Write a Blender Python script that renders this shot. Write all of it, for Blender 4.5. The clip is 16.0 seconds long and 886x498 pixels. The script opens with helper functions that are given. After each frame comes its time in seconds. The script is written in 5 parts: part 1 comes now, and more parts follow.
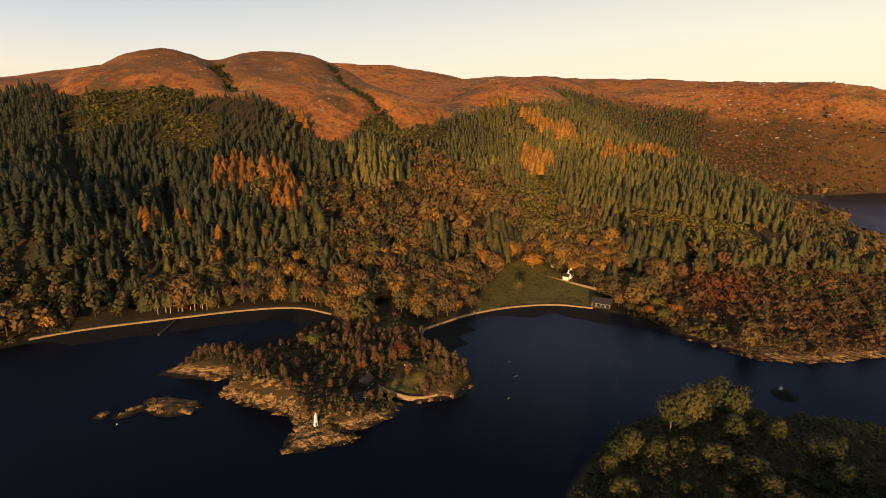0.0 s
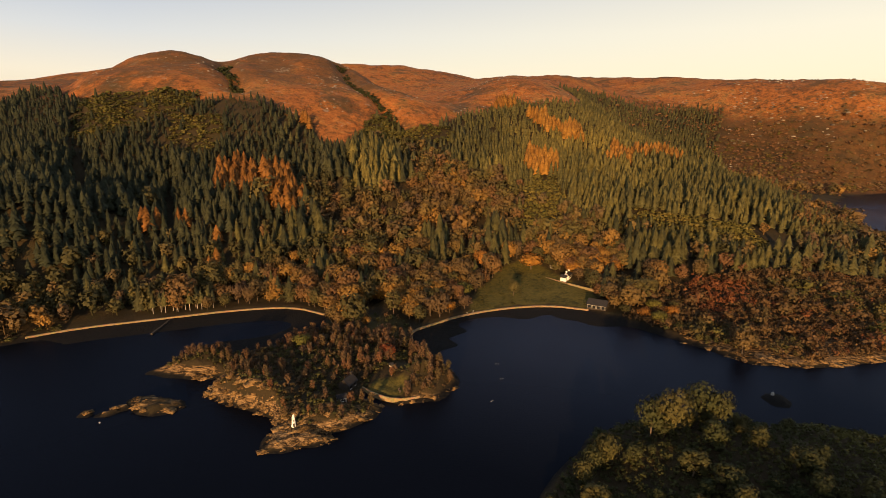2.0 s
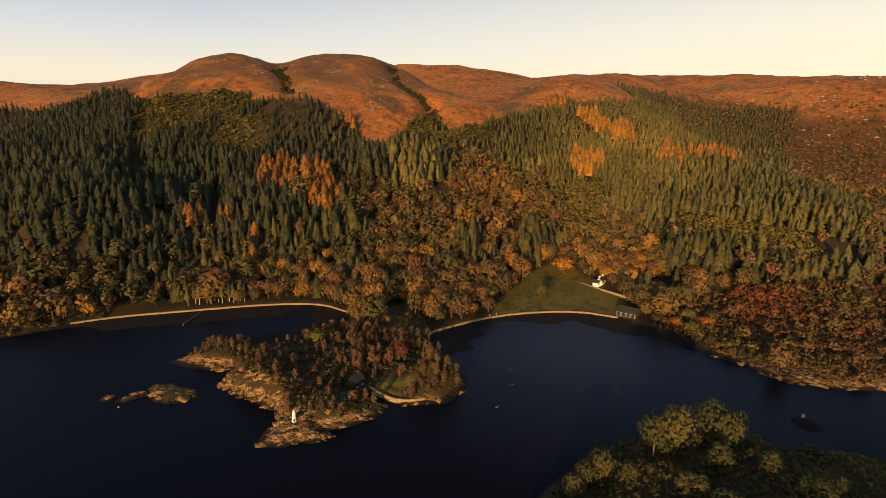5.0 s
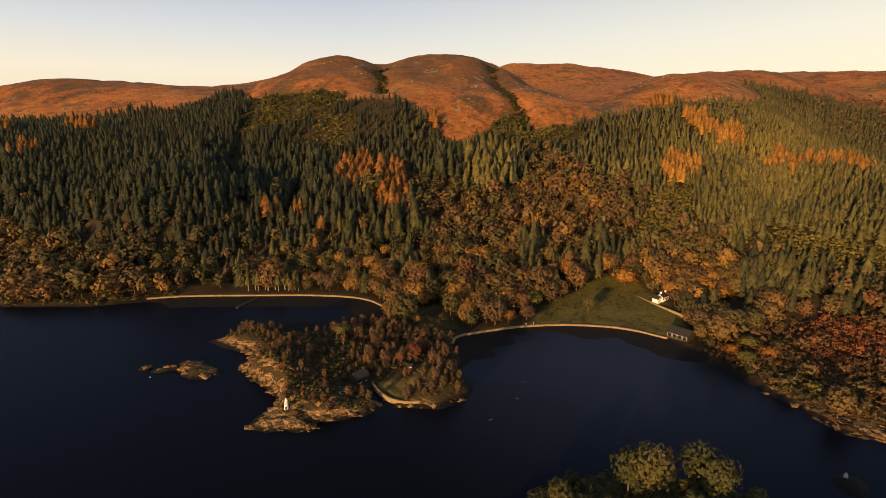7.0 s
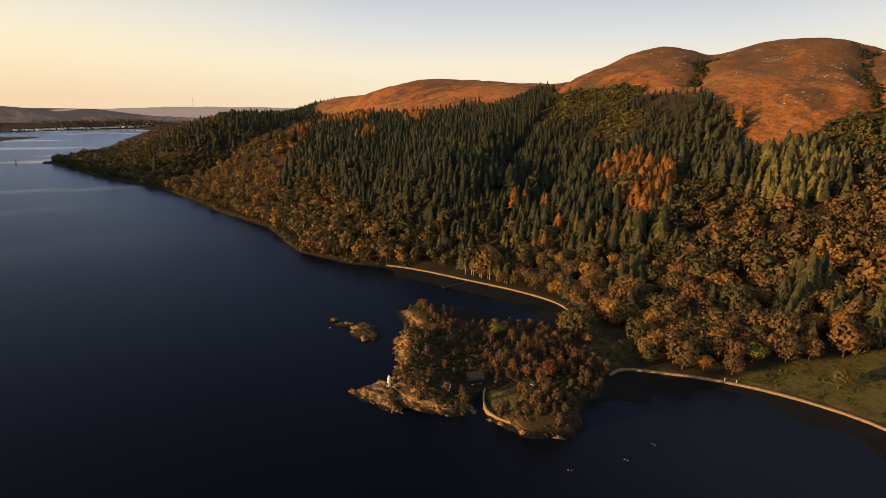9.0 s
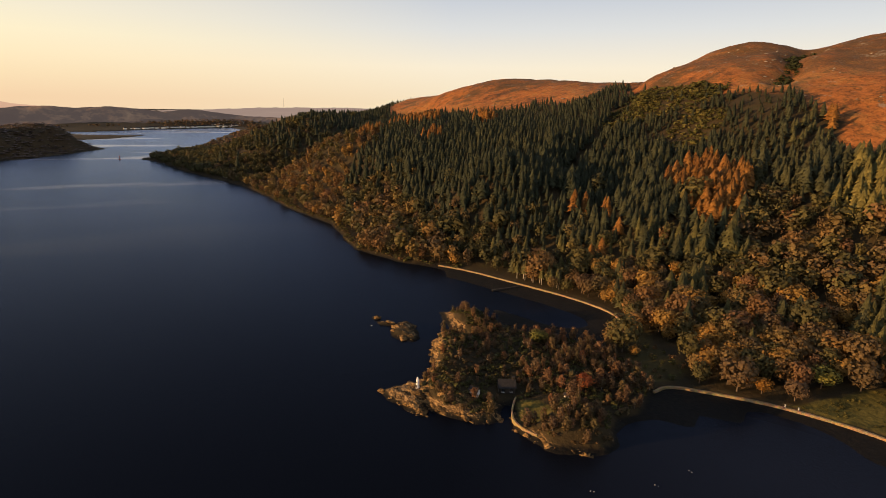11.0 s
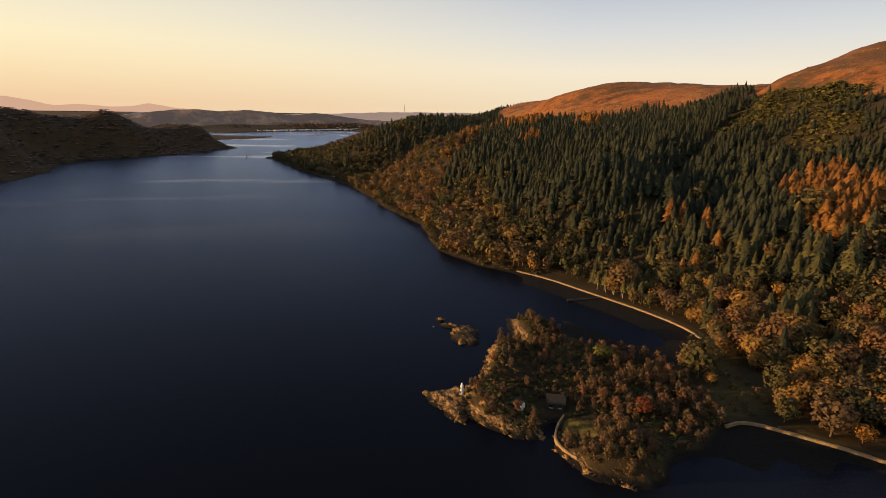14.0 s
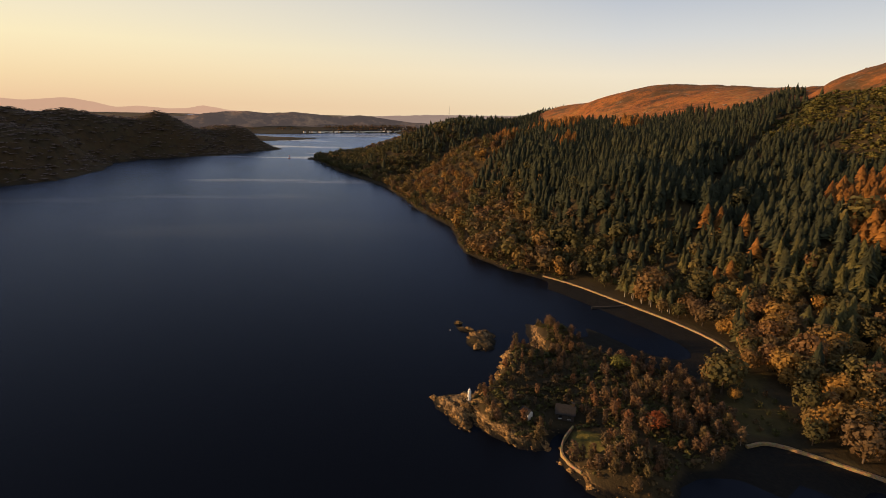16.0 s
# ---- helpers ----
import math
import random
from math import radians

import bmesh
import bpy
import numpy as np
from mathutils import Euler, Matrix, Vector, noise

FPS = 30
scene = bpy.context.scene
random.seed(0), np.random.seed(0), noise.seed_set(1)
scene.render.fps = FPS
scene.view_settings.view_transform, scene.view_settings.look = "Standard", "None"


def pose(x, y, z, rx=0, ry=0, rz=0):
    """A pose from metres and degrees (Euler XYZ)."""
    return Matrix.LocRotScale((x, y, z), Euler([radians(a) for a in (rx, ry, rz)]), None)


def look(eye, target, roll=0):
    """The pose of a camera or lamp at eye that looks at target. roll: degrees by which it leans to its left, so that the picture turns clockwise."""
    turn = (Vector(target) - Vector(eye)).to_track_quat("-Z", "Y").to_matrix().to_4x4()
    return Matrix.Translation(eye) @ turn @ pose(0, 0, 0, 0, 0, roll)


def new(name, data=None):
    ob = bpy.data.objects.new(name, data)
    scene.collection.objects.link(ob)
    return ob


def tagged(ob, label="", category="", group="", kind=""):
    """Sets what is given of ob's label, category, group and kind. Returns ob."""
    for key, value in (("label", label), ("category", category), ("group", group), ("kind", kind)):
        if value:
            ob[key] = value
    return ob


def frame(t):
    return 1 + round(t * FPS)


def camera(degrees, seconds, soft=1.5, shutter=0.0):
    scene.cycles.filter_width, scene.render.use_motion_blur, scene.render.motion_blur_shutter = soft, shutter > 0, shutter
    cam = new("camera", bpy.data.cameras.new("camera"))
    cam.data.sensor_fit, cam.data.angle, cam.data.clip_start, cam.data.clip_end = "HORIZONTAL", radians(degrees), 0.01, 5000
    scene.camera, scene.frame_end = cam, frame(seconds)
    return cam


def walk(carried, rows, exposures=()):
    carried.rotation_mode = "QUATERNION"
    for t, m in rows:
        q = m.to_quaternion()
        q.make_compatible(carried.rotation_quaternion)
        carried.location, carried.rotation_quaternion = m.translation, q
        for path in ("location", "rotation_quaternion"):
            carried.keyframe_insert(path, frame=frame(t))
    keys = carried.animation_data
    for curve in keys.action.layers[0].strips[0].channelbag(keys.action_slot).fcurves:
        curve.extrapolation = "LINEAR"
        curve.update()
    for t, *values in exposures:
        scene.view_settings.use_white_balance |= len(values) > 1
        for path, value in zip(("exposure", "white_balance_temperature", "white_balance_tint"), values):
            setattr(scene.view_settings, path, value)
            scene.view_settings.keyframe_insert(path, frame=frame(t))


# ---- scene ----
cam = camera(76.7, 16.0, soft=0.6)
PATH = [
    (0, (0.227, 0.701, 84.448), (0.247, 2.082, 84.119), 0.8),
    (0.5, (2.426, 0.964, 84.452), (2.441, 2.345, 84.122), 0.7),
    (1, (5.437, 1.329, 84.492), (5.436, 2.710, 84.162), 0.7),
    (1.5, (8.183, 1.519, 84.601), (8.171, 2.900, 84.271), 0.6),
    (2, (10.803, 1.995, 84.667), (10.779, 3.376, 84.337), 0.5),
    (2.5, (13.361, 2.331, 84.773), (13.315, 3.711, 84.442), 0.5),
    (3, (15.919, 2.758, 84.880), (15.845, 4.137, 84.548), 0.6),
    (3.5, (18.923, 3.380, 84.903), (18.823, 4.757, 84.571), 0.5),
    (4.3, (23.113, 4.411, 84.883), (22.971, 5.784, 84.551), 0.5),
    (5.2, (27.827, 5.571, 84.862), (27.637, 6.939, 84.530), 0.4),
    (5.8, (30.970, 6.345, 84.847), (30.749, 7.708, 84.516), 0.4),
    (6, (32.017, 6.602, 84.842), (31.786, 7.963, 84.511), 0.4),
    (6.5, (45.150, 10.781, 84.933), (44.810, 12.118, 84.601), 0.5),
    (7, (60.511, 17.407, 85.346), (60.029, 18.700, 85.010), 0.7),
    (7.5, (74.153, 26.843, 85.349), (73.520, 28.068, 85.010), 1.0),
    (8, (86.810, 37.589, 85.203), (86.002, 38.705, 84.858), 1.2),
    (8.5, (96.715, 52.268, 84.387), (95.696, 53.192, 84.036), 1.2),
    (9, (103.825, 67.879, 83.828), (102.672, 68.629, 83.474), 1.2),
    (9.5, (105.082, 72.108, 83.647), (103.896, 72.805, 83.293), 1.2),
    (10.3, (106.043, 76.808, 83.554), (104.824, 77.442, 83.198), 1.1),
    (11.2, (107.124, 82.094, 83.448), (105.870, 82.656, 83.092), 1.1),
    (12, (108.085, 86.794, 83.354), (106.803, 87.290, 82.999), 1.0),
    (12.5, (108.255, 89.676, 82.891), (106.956, 90.128, 82.538), 1.1),
    (13, (108.217, 92.806, 82.570), (106.902, 93.208, 82.218), 1.1),
    (13.5, (108.127, 95.839, 82.129), (106.797, 96.192, 81.777), 1.1),
    (14, (107.982, 98.811, 81.514), (106.642, 99.123, 81.165), 1.3),
    (14.5, (108.000, 101.572, 81.247), (106.653, 101.854, 80.898), 1.3),
    (15, (107.541, 104.105, 80.729), (106.190, 104.369, 80.383), 1.3),
    (15.5, (107.025, 106.865, 80.453), (105.666, 107.087, 80.108), 1.5),
    (16, (106.978, 108.313, 80.858), (105.615, 108.519, 80.513), 1.5),
]
EXPOSURES = [(0.0, 0.0), (9.5, 0.0), (13.0, -0.03), (16.0, -0.13)]
walk(cam, [(t, look(eye, target, roll)) for t, eye, target, roll in PATH], EXPOSURES)

# ---- world, sun ----
PLAN = 0.71                                                # metres to one unit of the site plan
SUN_FROM = Vector((-0.165, -0.975, 0.150)).normalized()       # low autumn sun over the loch, a little west of south
world = bpy.data.worlds.new("sky")
scene.world = world
world.use_nodes = True
wn = world.node_tree.nodes
wl = world.node_tree.links
sky = wn.new("ShaderNodeTexSky")
sky.sky_type = "NISHITA"
sky.sun_disc = False
sky.sun_elevation = math.asin(SUN_FROM.z)
sky.sun_rotation = math.atan2(SUN_FROM.x, SUN_FROM.y)
sky.air_density, sky.dust_density, sky.ozone_density = 1.0, 2.0, 1.0


def sky_ramp(fac, stops):
    r = wn.new("ShaderNodeValToRGB")
    els = r.color_ramp.elements
    while len(els) < len(stops):
        els.new(0.5)
    for e, (p, c) in zip(els, stops):
        e.position, e.color = p, (*c, 1)
    wl.new(fac, r.inputs[0])
    return r.outputs[0]


def sky_mix(fac, a, b, mode="MIX"):
    m = wn.new("ShaderNodeMix")
    m.data_type, m.blend_type = "RGBA", mode
    if isinstance(fac, float):
        m.inputs[0].default_value = fac
    else:
        wl.new(fac, m.inputs[0])
    wl.new(a, m.inputs[6])
    wl.new(b, m.inputs[7])
    return m.outputs[2]


way = wn.new("ShaderNodeTexCoord").outputs["Generated"]
split = wn.new("ShaderNodeSeparateXYZ")
wl.new(way, split.inputs[0])
toward = wn.new("ShaderNodeVectorMath")                    # 1 towards the evening glow, -1 away from it
toward.operation = "DOT_PRODUCT"
toward.inputs[1].default_value = Vector((-0.60, -0.80, 0.0))
wl.new(way, toward.inputs[0])
glow = wn.new("ShaderNodeMapRange")
glow.inputs["From Min"].default_value, glow.inputs["From Max"].default_value = 0.2, 1.0
wl.new(toward.outputs["Value"], glow.inputs["Value"])
pale = sky_ramp(split.outputs["Z"], [(0.0, (1.02, 0.84, 0.58)), (0.06, (1.04, 0.92, 0.72)), (0.12, (0.80, 0.80, 0.79)), (0.19, (0.56, 0.61, 0.71)), (0.40, (0.48, 0.52, 0.61)), (1.0, (0.20, 0.24, 0.36))])
warm = sky_ramp(split.outputs["Z"], [(0.0, (1.02, 0.68, 0.40)), (0.035, (1.08, 0.81, 0.47)), (0.09, (1.16, 0.98, 0.60)), (0.17, (1.03, 0.92, 0.70)), (0.3, (0.66, 0.66, 0.69)), (0.5, (0.54, 0.56, 0.62)), (1.0, (0.20, 0.24, 0.36))])
cream = sky_ramp(split.outputs["Z"], [(0.0, (1.06, 0.86, 0.54)), (0.06, (1.12, 0.99, 0.70)), (0.13, (1.08, 0.98, 0.76)), (0.21, (0.88, 0.84, 0.75)), (0.40, (0.52, 0.55, 0.62)), (1.0, (0.20, 0.24, 0.36))])
eastward = wn.new("ShaderNodeVectorMath")                  # 1 towards the pale glow in the east
eastward.operation = "DOT_PRODUCT"
eastward.inputs[1].default_value = Vector((0.866, 0.50, 0.0))
wl.new(way, eastward.inputs[0])
east_glow = wn.new("ShaderNodeMapRange")
east_glow.inputs["From Min"].default_value, east_glow.inputs["From Max"].default_value = 0.0, 0.9
wl.new(eastward.outputs["Value"], east_glow.inputs["Value"])
dome = sky_mix(glow.outputs["Result"], sky_mix(east_glow.outputs["Result"], pale, cream), warm)
dim = wn.new("ShaderNodeMix")
dim.data_type, dim.blend_type = "RGBA", "MULTIPLY"
dim.inputs[0].default_value = 1.0
dim.inputs[7].default_value = (0.11, 0.11, 0.11, 1)
wl.new(sky.outputs[0], dim.inputs[6])
wl.new(sky_mix(0.9, dim.outputs[2], dome), wn["Background"].inputs[0])
wn["Background"].inputs[1].default_value = 1.0

sun = new("sun", bpy.data.lights.new("sun", "SUN"))
sun.data.energy = 8.5
sun.data.angle = radians(0.6)
sun.data.color = (1.0, 0.575, 0.24)
sun.matrix_world = look((0, 0, 300), Vector((0, 0, 300)) - SUN_FROM)

rng = np.random.default_rng(7)


# ---- materials ----
class Nodes:
    """A short way to wire a node material."""

    def __init__(self, name, rough=0.8, spec=0.2):
        self.mat = bpy.data.materials.new(name)
        self.mat.use_nodes = True
        self.n = self.mat.node_tree.nodes
        self.l = self.mat.node_tree.links
        self.bsdf = self.n["Principled BSDF"]
        self.bsdf.inputs["Roughness"].default_value = rough
        self.bsdf.inputs["Specular IOR Level"].default_value = spec

    def put(self, sock, v):
        if isinstance(v, bpy.types.NodeSocket):
            self.l.new(v, sock)
        elif isinstance(v, tuple) and len(v) == 3 and sock.type == "RGBA":
            sock.default_value = (*v, 1)
        else:
            sock.default_value = v

    def pos(self):
        return self.n.new("ShaderNodeNewGeometry").outputs["Position"]

    def noise(self, scale, detail=4.0, rough=0.6, vec=None, stretch=None):
        t = self.n.new("ShaderNodeTexNoise")
        t.inputs["Scale"].default_value = scale
        t.inputs["Detail"].default_value = detail
        t.inputs["Roughness"].default_value = rough
        v = vec or self.pos()
        if stretch:
            m = self.n.new("ShaderNodeVectorMath")
            m.operation = "MULTIPLY"
            self.l.new(v, m.inputs[0])
            m.inputs[1].default_value = stretch
            v = m.outputs[0]
        self.l.new(v, t.inputs["Vector"])
        return t.outputs["Fac"]

    def voronoi(self, scale, out="Distance", feature="F1"):
        t = self.n.new("ShaderNodeTexVoronoi")
        t.feature = feature
        t.inputs["Scale"].default_value = scale
        self.l.new(self.pos(), t.inputs["Vector"])
        return t.outputs[out]

    def attr(self, name):
        a = self.n.new("ShaderNodeAttribute")
        a.attribute_name = name
        return a.outputs["Fac"]

    def rand(self):
        return self.n.new("ShaderNodeObjectInfo").outputs["Random"]

    def island(self):
        return self.n.new("ShaderNodeNewGeometry").outputs["Random Per Island"]

    def ramp(self, fac, stops, smooth=False):
        r = self.n.new("ShaderNodeValToRGB")
        if smooth:
            r.color_ramp.interpolation = "EASE"
        els = r.color_ramp.elements
        while len(els) < len(stops):
            els.new(0.5)
        for e, (p, c) in zip(els, stops):
            e.position = p
            e.color = (*c, 1) if isinstance(c, tuple) else (c, c, c, 1)
        self.put(r.inputs[0], fac)
        return r.outputs[0]

    def mix(self, fac, a, b, mode="MIX"):
        m = self.n.new("ShaderNodeMix")
        m.data_type = "RGBA"
        m.blend_type = mode
        self.put(m.inputs[0], fac)
        self.put(m.inputs[6], a)
        self.put(m.inputs[7], b)
        return m.outputs[2]

    def math(self, op, a, b=0.0):
        m = self.n.new("ShaderNodeMath")
        m.operation = op
        self.put(m.inputs[0], a)
        self.put(m.inputs[1], b)
        return m.outputs[0]

    def bump(self, height, strength=0.5, dist=0.1):
        b = self.n.new("ShaderNodeBump")
        b.inputs["Strength"].default_value = strength
        b.inputs["Distance"].default_value = dist
        self.put(b.inputs["Height"], height)
        self.l.new(b.outputs[0], self.bsdf.inputs["Normal"])

    def done(self, color):
        self.put(self.bsdf.inputs["Base Color"], color)
        return self.mat


def foliage(name, stops, near=False, clump=0.2, ragged=0.0, grain=1.7, thinness=0.07):
    """Leaves: a colour for each tree, broken up from clump to clump."""
    k = Nodes(name, 0.75, 0.12)
    tone = k.rand() if near else k.attr("tint")
    col = k.ramp(tone, stops)
    vary = k.ramp(k.island(), [(0.0, 1 - clump), (1.0, 1 + clump)])
    col = k.mix(1.0, col, vary, "MULTIPLY")
    fine = k.ramp(k.noise(1.3, 4.0, 0.65), [(0.32, 0.74), (0.68, 1.22)])
    col = k.mix(1.0, col, fine, "MULTIPLY")
    thin = k.n.new("ShaderNodeBsdfTranslucent")
    k.l.new(col, thin.inputs["Color"])
    blend = k.n.new("ShaderNodeMixShader")
    blend.inputs[0].default_value = thinness
    k.l.new(k.bsdf.outputs[0], blend.inputs[1])
    k.l.new(thin.outputs[0], blend.inputs[2])
    if not ragged:
        k.l.new(blend.outputs[0], k.n["Material Output"].inputs["Surface"])
        return k.done(col)
    gaps = k.n.new("ShaderNodeBsdfTransparent")
    cutout = k.n.new("ShaderNodeMixShader")
    leaf = k.math("GREATER_THAN", k.noise(grain, 2.0, 0.6), ragged)
    k.l.new(leaf, cutout.inputs[0])
    k.l.new(gaps.outputs[0], cutout.inputs[1])
    k.l.new(blend.outputs[0], cutout.inputs[2])
    k.l.new(cutout.outputs[0], k.n["Material Output"].inputs["Surface"])
    return k.done(col)


CONIFER = [(0.0, (0.031, 0.036, 0.020)), (0.3, (0.052, 0.053, 0.026)), (0.6, (0.090, 0.082, 0.029)), (0.85, (0.138, 0.116, 0.035)), (1.0, (0.185, 0.148, 0.040))]
LARCH = [(0.0, (0.150, 0.066, 0.018)), (0.5, (0.205, 0.095, 0.022)), (1.0, (0.31, 0.158, 0.032))]
BROAD = [(0.0, (0.060, 0.056, 0.024)), (0.18, (0.106, 0.088, 0.031)), (0.34, (0.103, 0.067, 0.038)), (0.5, (0.156, 0.108, 0.036)), (0.66, (0.142, 0.076, 0.037)), (0.82, (0.216, 0.130, 0.036)), (1.0, (0.288, 0.154, 0.037))]
BIRCH = [(0.0, (0.060, 0.042, 0.024)), (0.2, (0.110, 0.066, 0.038)), (0.4, (0.088, 0.070, 0.030)), (0.6, (0.150, 0.082, 0.040)), (0.8, (0.110, 0.074, 0.040)), (1.0, (0.180, 0.080, 0.036))]
SCRUB = [(0.0, (0.0423, 0.0442, 0.0166)), (0.25, (0.0736, 0.0699, 0.0202)), (0.45, (0.0828, 0.0626, 0.0276)), (0.65, (0.1058, 0.0626, 0.0276)), (0.85, (0.0874, 0.0570, 0.0276)), (1.0, (0.1472, 0.0570, 0.0239))]
PINE = [(0.0, (0.030, 0.038, 0.015)), (0.5, (0.048, 0.050, 0.018)), (1.0, (0.078, 0.068, 0.021))]
mat_conifer, mat_conifer_near = foliage("conifer_needles", CONIFER), foliage("conifer_needles_near", CONIFER[:3], True)
mat_larch = foliage("larch_needles", LARCH)
mat_broad, mat_broad_near = foliage("autumn_leaves", BROAD, clump=0.15, ragged=0.35, grain=3.2, thinness=0.22), foliage("autumn_leaves_near", BROAD, True, clump=0.14, ragged=0.38, grain=4.5, thinness=0.22)
mat_birch, mat_birch_near = foliage("birch_twigs", BIRCH[:4], ragged=0.34), foliage("birch_twigs_near", BIRCH, True, clump=0.12, ragged=0.38, grain=4.5, thinness=0.18)
mat_scrub = foliage("scrub_leaves", SCRUB, thinness=0.15)
# the pale grey-violet puts the far shore's haze into the wood's colour
HAZED_WOOD = [(0.0, (0.105, 0.084, 0.082)), (1.0, (0.165, 0.128, 0.118))]
mat_hazed_wood = foliage("hazed_wood_leaves", HAZED_WOOD)
mat_pine_near = foliage("pine_needles", PINE, True, ragged=0.44, grain=5.0)
YOUNG = [(0.0, (0.034, 0.038, 0.013)), (0.4, (0.076, 0.070, 0.018)), (0.7, (0.115, 0.094, 0.024)), (1.0, (0.155, 0.120, 0.030))]
GOLD = [(0.0, (0.22, 0.098, 0.021)), (1.0, (0.28, 0.135, 0.024))]
RUST = [(0.0, (0.22, 0.055, 0.020)), (1.0, (0.27, 0.075, 0.022))]
OLIVE = [(0.0, (0.085, 0.085, 0.020)), (1.0, (0.11, 0.10, 0.022))]
mat_young = foliage("young_wood_leaves", YOUNG)
TUFT = [(0.0, (0.045, 0.045, 0.012)), (1.0, (0.10, 0.080, 0.022))]
mat_tuft = foliage("rush_tufts", TUFT)
mat_gold, mat_rust, mat_olive = foliage("golden_leaves", GOLD, True), foliage("rust_leaves", RUST, True), foliage("olive_leaves", OLIVE, True)


def bark(name, a, b):
    k = Nodes(name, 0.9, 0.1)
    f = k.noise(3.0, 5.0, 0.7, None, (1, 1, 0.3))
    k.bump(f, 0.6, 0.05)
    return k.done(k.ramp(f, [(0.3, a), (0.7, b)]))


mat_bark = bark("brown_bark", (0.045, 0.035, 0.026), (0.15, 0.115, 0.085))
mat_pale_bark = bark("pale_birch_bark", (0.16, 0.14, 0.12), (0.42, 0.39, 0.34))


def ground_material():
    k = Nodes("ground", 0.92, 0.15)
    big = k.noise(0.012, 5.0, 0.62)
    mid = k.noise(0.09, 5.0, 0.65)
    fine = k.noise(0.9, 4.0, 0.7)
    floor = k.ramp(mid, [(0.3, (0.020, 0.017, 0.009)), (0.55, (0.038, 0.027, 0.012)), (0.75, (0.030, 0.030, 0.011))])
    bracken = k.ramp(k.math("ADD", k.math("MULTIPLY", big, 0.55), k.math("MULTIPLY", mid, 0.5)),
                     [(0.36, (0.050, 0.030, 0.014)), (0.43, (0.130, 0.052, 0.017)), (0.49, (0.25, 0.090, 0.022)), (0.54, (0.275, 0.102, 0.025)), (0.60, (0.275, 0.125, 0.034)), (0.68, (0.085, 0.062, 0.024))])
    heather = k.ramp(k.math("ADD", k.math("MULTIPLY", fine, 0.5), k.math("MULTIPLY", k.noise(0.28, 5.0, 0.7), 0.5)), [(0.38, 0.42), (0.5, 0.95), (0.62, 1.3)])
    bracken = k.mix(1.0, bracken, heather, "MULTIPLY")
    bracken = k.mix(k.ramp(k.noise(0.022, 7.0, 0.72), [(0.51, 0.0), (0.60, 0.8)]), bracken, (0.062, 0.041, 0.018))
    bracken = k.mix(k.ramp(k.noise(0.16, 6.0, 0.75, None, (1.0, 1.0, 0.5)), [(0.52, 0.0), (0.62, 0.7)]), bracken, (0.055, 0.038, 0.016))
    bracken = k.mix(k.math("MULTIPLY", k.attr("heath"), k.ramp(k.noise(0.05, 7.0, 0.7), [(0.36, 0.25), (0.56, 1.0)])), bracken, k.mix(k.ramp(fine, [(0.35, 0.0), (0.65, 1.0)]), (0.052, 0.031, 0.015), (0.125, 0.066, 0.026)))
    outcrop = k.ramp(k.noise(0.10, 8.0, 0.75), [(0.59, 0.0), (0.64, 1.0)])
    bracken = k.mix(k.math("MULTIPLY", outcrop, 0.6), bracken, (0.23, 0.19, 0.145))
    grass = k.ramp(k.math("ADD", k.math("MULTIPLY", mid, 0.6), k.math("MULTIPLY", k.noise(0.35, 4.0, 0.7), 0.4)), [(0.38, (0.036, 0.035, 0.009)), (0.5, (0.105, 0.086, 0.019)), (0.62, (0.062, 0.057, 0.013))])
    grass = k.mix(1.0, grass, k.ramp(fine, [(0.3, 0.7), (0.7, 1.2)]), "MULTIPLY")
    strata = k.noise(1.3, 7.0, 0.75, None, (0.45, 1.0, 2.4))
    rock = k.ramp(strata, [(0.38, (0.030, 0.023, 0.014)), (0.48, (0.12, 0.075, 0.034)), (0.58, (0.29, 0.185, 0.082)), (0.75, (0.38, 0.255, 0.125))])
    crack = k.ramp(k.noise(0.55, 8.0, 0.8, None, (0.5, 1.5, 2.0)), [(0.43, 0.08), (0.51, 1.0)])
    rock = k.mix(1.0, rock, crack, "MULTIPLY")
    weed = k.ramp(fine, [(0.4, (0.004, 0.004, 0.004)), (0.75, (0.013, 0.011, 0.008))])
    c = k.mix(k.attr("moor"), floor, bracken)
    c = k.mix(k.attr("grass"), c, grass)
    c = k.mix(k.ramp(k.math("ADD", k.attr("rock"), k.math("SUBTRACT", k.math("MULTIPLY", mid, 0.8), 0.4)), [(0.4, 0.0), (0.6, 1.0)]), c, rock)
    c = k.mix(k.attr("weed"), c, weed)
    k.bump(k.math("ADD", k.math("MULTIPLY", fine, 0.5), k.math("MULTIPLY", mid, 1.5)), 0.7, 0.8)
    return k.done(c)


mat_ground = ground_material()


